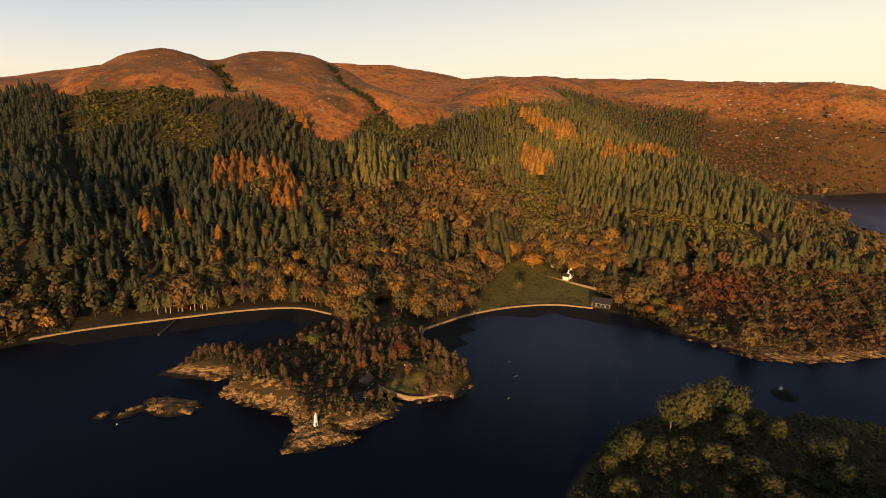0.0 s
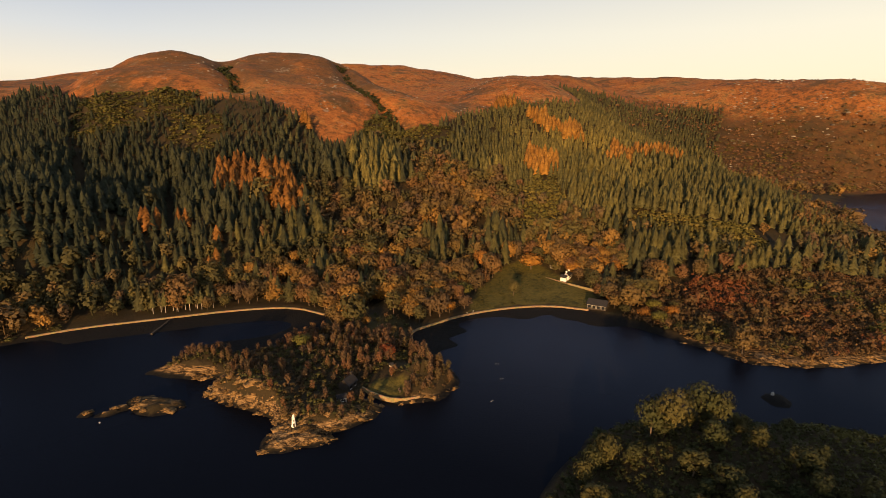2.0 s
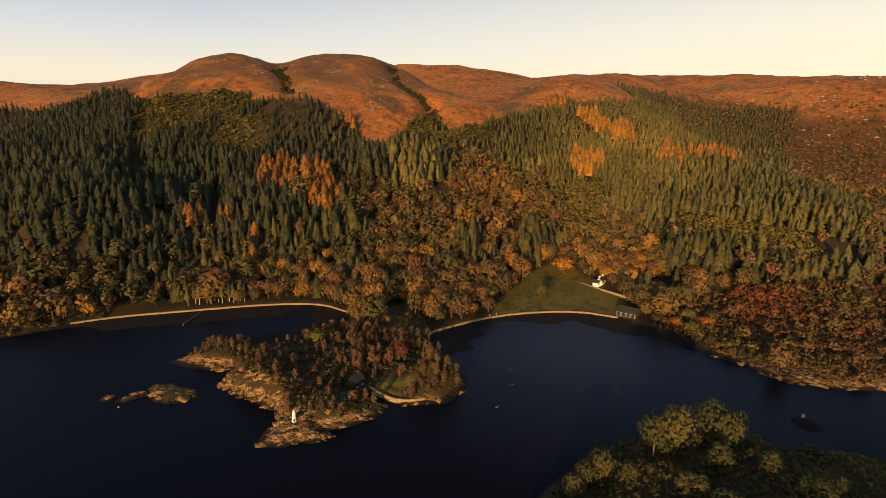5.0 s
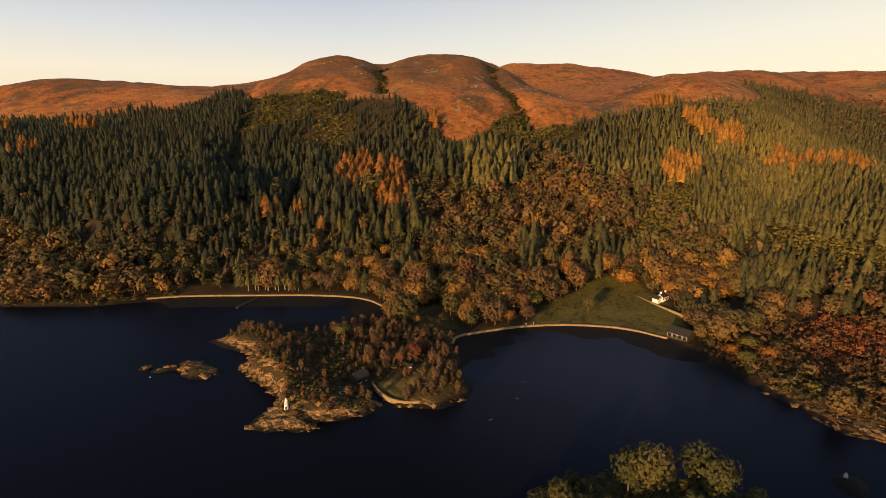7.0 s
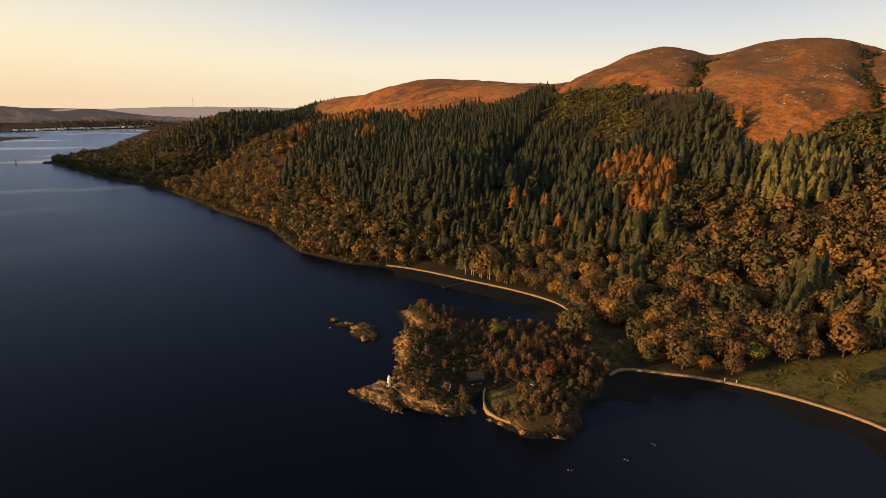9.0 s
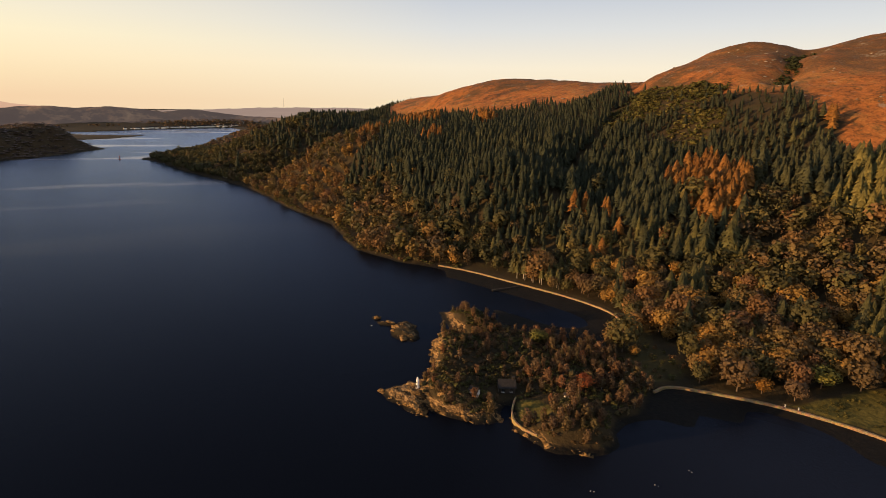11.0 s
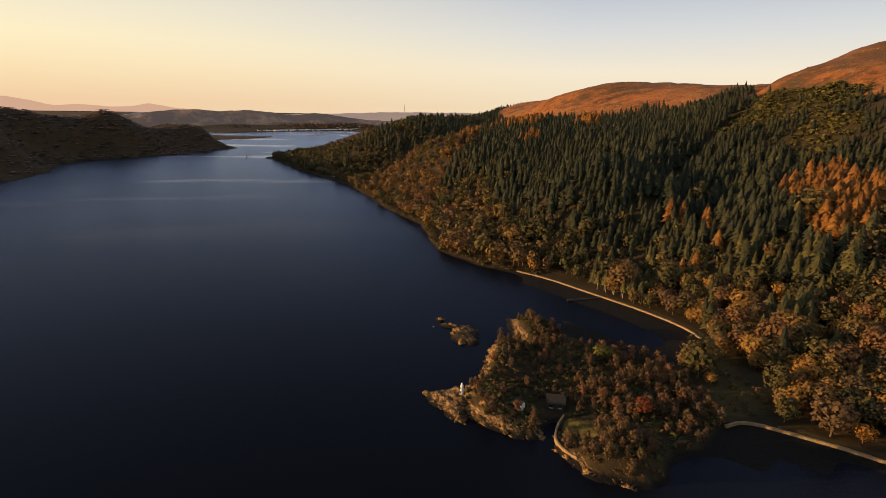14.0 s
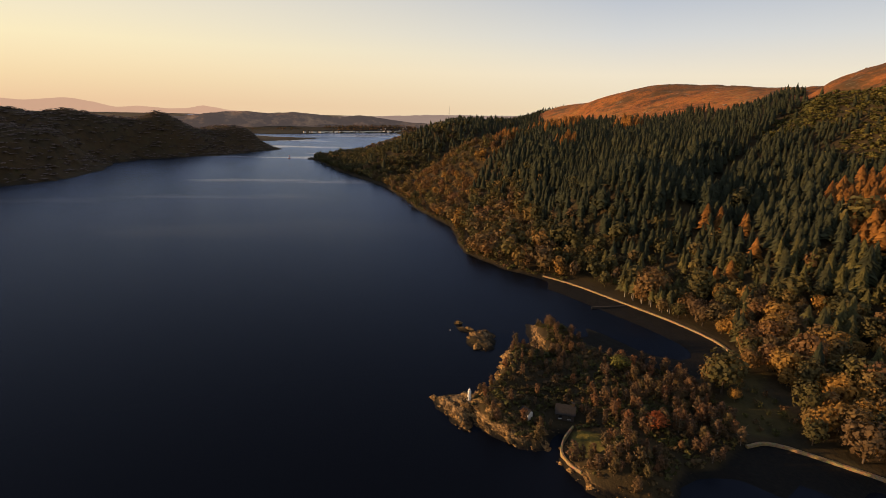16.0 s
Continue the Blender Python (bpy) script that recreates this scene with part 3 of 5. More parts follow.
def moor_mask(px, py, pz):
    """Where open hill begins above the woods."""
    line = 132 + 12 * wave(px, py, 90, 31, 3)
    line = line - 36 * near(px, py, -85, 650, 62) - 26 * near(px, py, -120, 615, 40) - 26 * near(px, py, -20, 700, 50) + 12 * near(px, py, 90, 790, 90) + 55 * near(px, py, 330, 1080, 150) - 30 * near(px, py, 205, 960, 45)
    line = line - 14 * near(px, py, -340, 640, 70) - 45 * near(px, py, -930, 580, 230) + 10 * near(px, py, -480, 660, 90) - 24 * near(px, py, 60, 900, 90) - 25 * near(px, py, 170, 930, 70)
    m = smooth(pz - line, -4, 4)
    inlet = smooth(py - 900, 0, 60) * smooth(px - 0.55 * (py - 900), 370, 450)
    m = np.maximum(np.maximum(m, inlet), zone(px, py, MOOR_WEST_DOME, MOOR_MID_DOME, MOOR_EAST, MOOR_FAR_WEST))
    wooded = zone(px, py, OLIVE_WEST, OLIVE_MID, OLIVE_GULLY, SPRUCE_HIGH, BROWN_LARCH, SPRUCE_TOP, SPRUCE_NE)
    return np.clip(m * (1 - wooded), 0, 1)


def field_mask(px, py):
    q = signed(px, py, FIELD) + wave(px, py, 8, 41) * 2
    lawn = signed(px, py, LAWN) + wave(px, py, 5, 43)
    green = signed(px, py, GREEN) + wave(px, py, 6, 45)
    # the green's grass is mixed with dark floor colour to carry its shade
    return np.clip(smooth(q, -1, 1.5) + smooth(lawn, -1, 1) + 0.3 * smooth(green, -1, 1), 0, 1)


FIELD = [(24, 327), (48, 340), (78, 347), (101, 340), (112, 338), (110, 368), (97, 391), (84, 412), (70, 424), (52, 412), (46, 392), (34, 372)]
LAWN = [(-22, 228), (-8, 221), (-2, 226), (-6, 236), (-18, 236)]
GREEN = [(-58, 320), (-26, 287), (-12, 292), (-8, 302), (-14, 316), (-40, 318), (-56, 332)]


def grid_mesh(name, xs, ys, zs):
    me = bpy.data.meshes.new(name)
    h, w = zs.shape
    co = np.stack([xs, ys, zs], -1).reshape(-1, 3) * PLAN
    i = (np.arange(h - 1)[:, None] * w + np.arange(w - 1)[None, :]).reshape(-1)
    quads = np.stack([i, i + 1, i + w + 1, i + w], -1)
    fill(me, co, quads)
    me.polygons.foreach_set("use_smooth", np.ones(len(quads), bool))
    return me


def fill(me, co, faces):
    """Puts points and same-sided faces into a mesh."""
    n, k = faces.shape
    me.vertices.add(len(co))
    me.vertices.foreach_set("co", np.ascontiguousarray(co, np.float32).ravel())
    me.loops.add(n * k)
    me.loops.foreach_set("vertex_index", np.ascontiguousarray(faces, np.int32).ravel())
    me.polygons.add(n)
    me.polygons.foreach_set("loop_start", np.arange(0, n * k, k, dtype=np.int32))
    me.update(calc_edges=True)


def paint(me, name, values):
    a = me.attributes.new(name, "FLOAT", "POINT")
    a.data.foreach_set("value", np.ascontiguousarray(values, np.float32).ravel())


ground_me = grid_mesh("ground", gx, gy, gz)
moor = moor_mask(gx, gy, gz)
moor = np.maximum(moor, 0.06 * (signed(gx, gy, SOUTH_LAND) > 0))
moor = moor * (1 - 0.8 * smooth(gy, 900, 980) * smooth(gx, 400, 480) * (1 - smooth(gz + 25 * wave(gx, gy, 90, 47, 3), 95, 135)))
paint(ground_me, "moor", moor)
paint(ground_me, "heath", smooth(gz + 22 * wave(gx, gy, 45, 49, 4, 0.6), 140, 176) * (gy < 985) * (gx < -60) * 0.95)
paint(ground_me, "grass", field_mask(gx, gy))
_, g_beach = coast(gx, gy)
tip = np.clip(near(gx, gy, -40, 189, 13) + near(gx, gy, -58, 200, 11) + 0.7 * near(gx, gy, -24, 203, 10) + near(gx, gy, -112, 243, 9) + near(gx, gy, -76, 211, 13) + near(gx, gy, -86, 220, 10) + near(gx, gy, -122, 243, 12) + near(gx, gy, -100, 239, 10) + 0.3 * near(gx, gy, 2, 221, 7) + 0.6 * near(gx, gy, -116, 211, 18), 0, 1)
east = np.clip(near(gx, gy, 180, 264, 30) + near(gx, gy, 220, 268, 30) + near(gx, gy, 150, 284, 10), 0, 1)
spread = np.clip(tip + 0.8 * east + 0.30 * near(gx, gy, 8, 228, 20) + near(gx, gy, -66, 210, 10), 0, 1)
shore = smooth(gz, 0.6, 1.2) * (1 - smooth(gz, 1.6 + 1.2 * spread, 2.4 + 4.5 * spread)) * (0.12 + 0.88 * spread)
paint(ground_me, "rock", np.clip(shore, 0, 1) * (gz > 0.3) * (1 - field_mask(gx, gy)) * (1 - 0.9 * g_beach * (gy > 264)))
# dark colour reaches higher on the eastern beach and the lobe's skirt
dark_shore = np.clip(near(gx, gy, 128, 308, 32) + 0.9 * near(gx, gy, 14, 229, 13), 0, 1)
skerry = signed(gx, gy, ROCK) > -4
paint(ground_me, "weed", np.maximum(skerry, 1 - smooth(gz, 0.5 + 0.45 * g_beach + 0.9 * dark_shore, 0.95 + 0.6 * g_beach + 1.0 * dark_shore)))
ground = tagged(new("ground", ground_me), "autumn hill ground with bracken moor, rough grass and rocky shore", "ground", kind="structure")
ground_me.materials.append(mat_ground)

wx, wy = np.meshgrid(np.array([-7000.0, -1500, 0, 1500, 7000]), np.array([-7000.0, -1500, 0, 1500, 7000]))
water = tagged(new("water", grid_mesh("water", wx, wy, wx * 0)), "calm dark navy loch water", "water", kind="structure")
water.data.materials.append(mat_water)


# ---- trees ----
def unit(v):
    return v / np.maximum(np.linalg.norm(v, axis=1, keepdims=True), 1e-6)


def conifer_shape(seed, tiers, n, wide, lean=0.0):
    """Needle skirts one above another, ragged at their tips; height 1."""
    r = np.random.default_rng(seed)
    co, tri = [], []
    for k in range(tiers):
        u = (k + 0.15) / tiers
        z0 = 0.10 + 0.86 * u
        rad = wide * (1 - u) ** 0.8 * r.uniform(0.82, 1.15) + 0.012
        top = len(co)
        co.append((r.normal(0, 0.006), r.normal(0, 0.006), min(1.0, z0 + 1.9 / tiers * (0.9 + 0.3 * u))))
        ph = r.uniform(0, 6.28)
        for i in range(n):
            a = ph + 6.2832 * (i + r.uniform(-0.25, 0.25)) / n
            q = rad * (r.uniform(0.85, 1.2) if i % 2 == 0 else r.uniform(0.45, 0.68))
            co.append((q * math.cos(a), q * math.sin(a), z0 - (0.03 if i % 2 == 0 else -0.02) * r.uniform(0.4, 1.5)))
        tri += [(top, top + 1 + i, top + 1 + (i + 1) % n) for i in range(n)]
    co = np.array(co)
    nrm = np.stack([co[:, 0], co[:, 1], 0.05 + 0.35 * np.hypot(co[:, 0], co[:, 1])], -1) + r.normal(0, 0.02, co.shape)
    return co, np.array(tri), unit(nrm)


def crown_shape(seed, blobs, cards, size, wide=0.42, tall=0.36, mid=0.60, flat=1.0, jitter=1.0, puff=(0.42, 0.62)):
    """Leaf clumps on several rounded masses, with gaps between; height about 1."""
    r = np.random.default_rng(seed)
    co, tri, soft = [], [], []
    for b in range(blobs):
        a = 2.399963 * b + r.uniform(-0.4, 0.4)
        v = 1 - 2 * (b + 0.5) / blobs
        ring = math.sqrt(max(0.0, 1 - v * v))
        k = r.uniform(0.45, 0.72)
        c = np.array([wide * k * ring * math.cos(a), wide * k * ring * math.sin(a), mid + tall * k * v])
        br = wide * r.uniform(*puff)
        for j in range(cards):
            d = r.normal(size=3)
            d[2] = d[2] * flat + 0.08
            d /= np.linalg.norm(d)
            p = c + d * br * r.uniform(0.75, 1.1) * np.array([1, 1, 0.85])
            out = p - np.array([0, 0, mid - 0.1])
            nrm = 0.6 * d + 0.7 * out / np.linalg.norm(out) + r.normal(size=3) * jitter * 0.4
            nrm /= np.linalg.norm(nrm)
            t1 = np.cross(nrm, r.normal(size=3))
            t1 /= np.linalg.norm(t1)
            t2 = np.cross(nrm, t1)
            s = size * r.uniform(0.65, 1.3)
            o = len(co)
            for e1, e2 in ((-1, -0.7), (0.9, -1), (1.1, 0.6), (-0.5, 1)):
                co.append(p + t1 * e1 * s * r.uniform(0.6, 1.0) + t2 * e2 * s * r.uniform(0.6, 1.0) + nrm * r.normal(0, 0.12) * s)
                soft.append(d * 0.70 + 0.62 * out / np.linalg.norm(out) + 0.16 * nrm)
            tri += [(o, o + 1, o + 2), (o, o + 2, o + 3)]
    return np.array(co), np.array(tri), unit(np.array(soft))


def trunk_shape(seed, top, r0, limbs=0, sides=5):
    """A tapered stem with a few limbs; height 1 is the tree's."""
    r = np.random.default_rng(seed)
    co, tri = [], []

    def rod(a, b, ra, rb, n):
        a, b = np.array(a), np.array(b)
        w = (b - a) / np.linalg.norm(b - a)
        x = np.cross(w, (0.3, 0.8, 0.51))
        x /= np.linalg.norm(x)
        y = np.cross(w, x)
        o = len(co)
        for p, q in ((a, ra), (b, rb)):
            for i in range(n):
                t = 6.2832 * i / n
                co.append(p + q * (x * math.cos(t) + y * math.sin(t)))
        for i in range(n):
            j = (i + 1) % n
            tri.extend([(o + i, o + j, o + n + j), (o + i, o + n + j, o + n + i)])

    m = (r.normal(0, 0.012), r.normal(0, 0.012), top * 0.5)
    rod((0, 0, -0.03), m, r0, r0 * 0.72, sides)
    rod(m, (m[0] * 1.6, m[1] * 1.6, top), r0 * 0.72, r0 * 0.3, sides)
    for i in range(limbs):
        a = 6.2832 * (i + r.uniform(-0.2, 0.2)) / limbs
        z = top * r.uniform(0.4, 0.8)
        rod((0, 0, z), (0.27 * math.cos(a), 0.27 * math.sin(a), z + r.uniform(0.12, 0.25)), r0 * 0.45, r0 * 0.16, 4)
    co = np.array(co)
    return co, np.array(tri), unit(co * np.array([1, 1, 0.0]) + 1e-4)


def shape_mesh(name, shape, mat):
    me = bpy.data.meshes.new(name)
    fill(me, shape[0], shape[1])
    soften(me, shape[2])
    me.materials.append(mat)
    return me


def soften(me, nrm):
    """Gives leaf clumps the rounded shading of the crown they belong to."""
    me.polygons.foreach_set("use_smooth", np.ones(len(me.polygons), bool))
    me.normals_split_custom_set_from_vertices(nrm)


def both(a, b):
    return np.concatenate([a[0], b[0]]), np.concatenate([a[1], b[1] + len(a[0])]), np.concatenate([a[2], b[2]])


def mass(name, shapes, spots, mat, label, category):
    """One joined mesh of trees: spots hold x, y, z, height, spread, turn, tint."""
    pick = rng.integers(0, len(shapes), len(spots))
    allco, alltri, allnrm, tint, base = [], [], [], [], 0
    for s, (co, tri, *nrm) in enumerate(shapes):
        p = spots[pick == s]
        if not len(p):
            continue
        c, q = np.cos(p[:, 5])[:, None], np.sin(p[:, 5])[:, None]
        h, w = p[:, 3][:, None], (p[:, 3] * p[:, 4])[:, None]
        x = p[:, 0][:, None] + w * (co[:, 0] * c - co[:, 1] * q)
        y = p[:, 1][:, None] + w * (co[:, 0] * q + co[:, 1] * c)
        z = p[:, 2][:, None] + h * co[:, 2]
        allco.append(np.stack([x, y, z], -1).reshape(-1, 3))
        alltri.append((tri[None] + (np.arange(len(p)) * len(co))[:, None, None] + base).reshape(-1, 3))
        if nrm:
            n = nrm[0]
            allnrm.append(np.stack([n[:, 0] * c - n[:, 1] * q, n[:, 0] * q + n[:, 1] * c, n[:, 2] + 0 * c], -1).reshape(-1, 3))
        tint.append(np.repeat(p[:, 6], len(co)))
        base += len(p) * len(co)
    me = bpy.data.meshes.new(name)
    fill(me, np.concatenate(allco) * PLAN, np.concatenate(alltri))
    paint(me, "tint", np.concatenate(tint))
    if allnrm:
        soften(me, np.concatenate(allnrm))
    me.materials.append(mat)
    return tagged(new(name, me), label, category, kind="stuff")


def thing(name, x, y, z, label, category, group="", turn=0.0):
    ob = new(name)
    ob.empty_display_size = 0.5
    ob.matrix_basis = pose(x * PLAN, y * PLAN, z * PLAN, 0, 0, turn)
    return tagged(ob, label, category, group)


def child(name, me, parent, label=""):
    ob = new(name, me)
    ob.parent = parent
    if label:
        ob["label"] = label
    return ob


def plant(kinds, spots, name, label, category, group):
    """Single trees, each with a trunk and a crown of its own, sharing a few meshes."""
    for i, (x, y, z, h, w, turn, _) in enumerate(spots):
        trunk_me, crown_me = kinds[i % len(kinds)]
        t = thing(name, x, y, z, label, category, group)
        t.rotation_euler = (0, 0, turn)
        t.scale = (h * w * PLAN, h * w * PLAN, h * PLAN)
        child("trunk", trunk_me, t)
        child("crown", crown_me, t)


def scatter(x0, x1, y0, y1, gap):
    nx, ny = int((x1 - x0) / gap), int((y1 - y0) / gap)
    a, b = np.meshgrid(np.arange(nx), np.arange(ny))
    a = a + 0.5 * (b % 2)
    px = x0 + (a + rng.uniform(-0.36, 0.36, a.shape)) * gap
    py = y0 + (b + rng.uniform(-0.36, 0.36, a.shape)) * gap
    return px.ravel(), py.ravel()


def spots_of(px, py, keep, low, high, spread, tint):
    px, py, tint = px[keep], py[keep], tint[keep]
    n = len(px)
    return np.stack([px, py, land(px, py) - 0.2, rng.uniform(low, high, n) * rng.uniform(0.85, 1.1, n), rng.uniform(spread[0], spread[1], n), rng.uniform(0, 6.283, n), tint], -1)


# where the woods stand, and of what kind
HEAD_WOOD = [(-140, 235), (-72, 292), (-20, 288), (12, 275), (30, 230), (-20, 205), (-50, 175)]
BUSH_LAND = [(118, 322), (150, 285), (190, 262), (420, 300), (420, 400), (280, 392), (190, 372), (150, 362)]
def woods(px, py):
    """What grows where: masks of larch, conifer and broadleaf, with their tints."""
    pz = land(px, py)
    pd, p_beach = coast(px, py)
    on_field = field_mask(px, py)
    open_hill = moor_mask(px, py, pz + rng.normal(0, 5, px.shape) * (px > -60))
    headland = signed(px, py, HEAD_WOOD) > -2
    dice = rng.uniform(size=px.shape)
    ok = (pd > np.where(px < -205, 0.6, 2.5) + 1.2 * (p_beach > 0.3) * (px > -205)) & (on_field < 0.4) & (open_hill < 0.35 + 0.3 * dice) & ~headland & (pz > 1.2)
    ok &= ~((py > 905) & (px > 380 + 0.55 * (py - 900)) & (dice > 0.25) & (zone(px, py, SPRUCE_TOP, SPRUCE_EAST) < 0.5))
    gully = np.minimum(np.minimum(along(px, py, RAVINES[3]), along(px, py, RAVINES[4])), 30)
    ok &= wave(px, py, 30, 74, 2) < 0.62
    ok &= (gully > 4) & (signed(px, py, GREEN) < -1.5)
    for cx, cy, r in ((37, 403, 8), (74, 408, 9), (51, 376, 7), (22, 352, 8), (14, 326, 5)):
        ok &= np.hypot(px - cx, py - cy) > r
    lump = wave(px, py, 45, 61, 3)
    con = lump * 36 + (pz - 34)                                  # conifers above, broadleaves below
    con = con + 30 * near(px, py, -330, 470, 140) + 22 * near(px, py, -190, 405, 50) + 45 * near(px, py, -60, 540, 42) + 30 * near(px, py, 20, 640, 45)
    con = con - 65 * near(px, py, 25, 520, 62) - 40 * near(px, py, 110, 425, 40) - 50 * near(px, py, -15, 580, 38) - 45 * near(px, py, -90, 470, 35) - 25 * near(px, py, -60, 440, 40)
    con = con - 60 * np.exp(-(pd / 34) ** 2) * (px < -210) + 22 * smooth(px, -600, -520) * (px < -200) + 45 * near(px, py, 190, 540, 110) + 35 * near(px, py, 250, 430, 60) - 75 * near(px, py, -650, 270, 90) - 45 * near(px, py, -1000, 250, 200)
    con = con + 30 * near(px, py, 120, 700, 120) - 25 * near(px, py, -430, 300, 45)
    for cx, cy, r in ((-87, 428, 16), (-105, 417, 12), (2, 443, 16), (50, 458, 14), (150, 396, 16), (-23, 391, 9), (-150, 345, 10), (-185, 330, 9), (60, 442, 10), (14, 402, 9), (-42, 372, 9), (-76, 376, 8), (122, 370, 6), (32, 430, 9), (166, 412, 11), (-76, 386, 7), (5, 415, 9), (51, 412, 8), (156, 393, 8), (173, 397, 8)):
        con = con + (85 + 40 * zone(px, py, BROAD_EAST)) * near(px, py, cx, cy, r)
    con = con + 90 * zone(px, py, SPRUCE_HIGH, DARK_SPRUCE, LIME_SPRUCE, SPRUCE_EAST, SPRUCE_TOP, SPRUCE_NE) - 70 * zone(px, py, OAKS, WEST_BROAD, WEST_SHORE) - 45 * zone(px, py, BROAD_EAST)
    bushy = signed(px, py, BUSH_LAND) > 0
    larchy = zone(px, py, *LARCHES)
    for lx, ly, lr in ((-150, 372, 6), (-154, 394, 6), (-203, 395, 6), (-186, 407, 6), (82, 800, 16),
                       (-471, 389, 12), (-515, 484, 14), (-640, 420, 34), (-575, 420, 22), (-600, 345, 16)):
        larchy = np.maximum(larchy, near(px, py, lx, ly, lr))
    young_land = (zone(px, py, OLIVE_WEST, OLIVE_MID, OLIVE_GULLY, OLIVE_EAST, GREEN_STRIP) > 0.5) & (dice < 0.94)
    ok &= (zone(px, py, SPRUCE_HIGH, BROWN_LARCH) < 0.5) | (dice < 0.7)
    is_larch = ok & (larchy > 0.45 + 0.6 * (dice - 0.5)) & ~bushy
    is_larch |= ok & (zone(px, py, BROWN_LARCH) > 0.5) & (dice < 0.06)
    is_con = ok & ~is_larch & ~bushy & ~young_land & (con > rng.normal(0, 25, px.shape))
    is_broad = ok & ~is_larch & ~is_con & ~bushy & ~young_land & (rng.uniform(size=px.shape) < 0.90)
    patch = np.clip(0.5 + 0.5 * wave(px, py, 34, 71, 3) + rng.normal(0, 0.20, px.shape), 0, 1)
    stand = np.clip(0.5 + 0.45 * wave(px, py, 60, 72, 3) + rng.normal(0, 0.10, px.shape), 0, 1)
    # leaf tints carry light: sunny spur lighter, western slope and far headland darker
    leafy = np.clip(patch - 0.12 + 0.3 * near(px, py, 120, 420, 45) + 0.25 * near(px, py, 20, 540, 70) - 0.30 * smooth(-px, -10, 160) - 0.3 * near(px, py, -5, 335, 50) + 0.40 * zone(px, py, WEST_BROAD, WEST_SHORE) - 0.15 * smooth(-px, 760, 840), 0, 1)
    # needle tints carry haze and sun: eastern hill paler, western slope darker
    needle = np.clip(0.6 * stand - 0.02 + 0.48 * near(px, py, 210, 600, 230) + 0.55 * zone(px, py, LIME_SPRUCE) + 0.22 * near(px, py, 250, 900, 200) + 0.2 * near(px, py, 380, 1120, 200) - 0.30 * smooth(-px, 40, 240) + 0.25 * zone(px, py, BROWN_LARCH), 0, 1)
    return is_larch, is_con, is_broad, patch, leafy, needle


px, py = [np.concatenate(v) for v in zip(scatter(-480, 500, 235, 900, 6.0), scatter(-1300, -480, 60, 900, 8.0), scatter(150, 600, 900, 1330, 7.0))]
is_larch, is_con, _, patch, _, needle = woods(px, py)
vx, vy = [np.concatenate(v) for v in zip(scatter(-480, 500, 235, 900, 7.7), scatter(-1300, -480, 60, 900, 9.2), scatter(150, 700, 900, 1200, 10))]
_, _, is_broad, _, leafy, _ = woods(vx, vy)

con_lo = [conifer_shape(s, 5, 8, w) for s, w in ((1, 0.21), (2, 0.25), (3, 0.19), (4, 0.23))]
con_mid = [conifer_shape(s, 9, 11, w) for s, w in ((5, 0.20), (6, 0.24), (7, 0.18), (8, 0.22), (9, 0.21))]
larch_lo = [conifer_shape(s, 9, 11, w) for s, w in ((5, 0.24), (6, 0.27), (7, 0.22))]
broad_lo = [both(crown_shape(s, 8, 9, 0.110, 0.40, 0.42, 0.54, puff=(0.50, 0.66)), trunk_shape(s, 0.6, 0.02, 0, 4)) for s in (11, 12, 13, 14)]
broad_mid = [both(crown_shape(s, 12, 11, 0.066, w, 0.46, 0.54, puff=(0.36, 0.56)), trunk_shape(s, 0.62, 0.02, 3, 4)) for s, w in ((15, 0.37), (16, 0.33), (17, 0.41), (18, 0.37), (19, 0.30))]
bush_lo = [crown_shape(s, 5, 10, 0.10, 0.46, 0.40, 0.5) for s in (21, 22, 23)]
bush_far = [crown_shape(s, 4, 5, 0.18, 0.5, 0.36, 0.5) for s in (27, 28, 29)]

con_spots = spots_of(px, py, is_con, 9.0, 19.0, (1.0, 1.5), needle)
tall = np.zeros(len(con_spots))
for cx, cy, r in ((-87, 428, 16), (-105, 417, 12), (2, 443, 16), (50, 458, 14), (150, 396, 16), (-23, 391, 9), (-60, 540, 40), (-76, 386, 8), (5, 415, 10), (51, 412, 9), (173, 397, 9)):
    tall = np.maximum(tall, near(con_spots[:, 0], con_spots[:, 1], cx, cy, r))
con_spots[:, 3] *= (1 + 0.30 * wave(con_spots[:, 0], con_spots[:, 1], 24, 73, 2)) * (1 + 0.5 * tall) * (1 - 0.34 * smooth(con_spots[:, 2], 55, 105)) * (1 - 0.25 * zone(con_spots[:, 0], con_spots[:, 1], SPRUCE_HIGH))
larch_spots = spots_of(px, py, is_larch, 14, 19, (1.25, 1.7), patch)
larch_spots[:, 6] = 0.5 * larch_spots[:, 6] + 0.5 * smooth(larch_spots[:, 0], 40, 110)
larch_spots[:, 3] *= 1 + 0.3 * near(larch_spots[:, 0], larch_spots[:, 1], -136, 477, 25)
broad_spots = spots_of(vx, vy, is_broad, 10.5, 17, (0.9, 1.2), leafy)
broad_spots[:, 3] *= 1 - 0.25 * smooth(-broad_spots[:, 0], 380, 480)
broad_spots[:, 3] *= 1 + 0.35 * (rng.uniform(size=len(broad_spots)) > 0.85)
sx, sy = scatter(115, 420, 258, 425, 3.4)
s_ok = (signed(sx, sy, BUSH_LAND) > 0) & (coast(sx, sy)[0] > np.where(sx < 165, 0.6, 2.5))
scrub_tint = np.clip(0.60 + 0.45 * wave(sx, sy, 30, 77, 3) + 0.5 * near(sx, sy, 190, 352, 22) + rng.normal(0, 0.15, sx.shape), 0, 1)
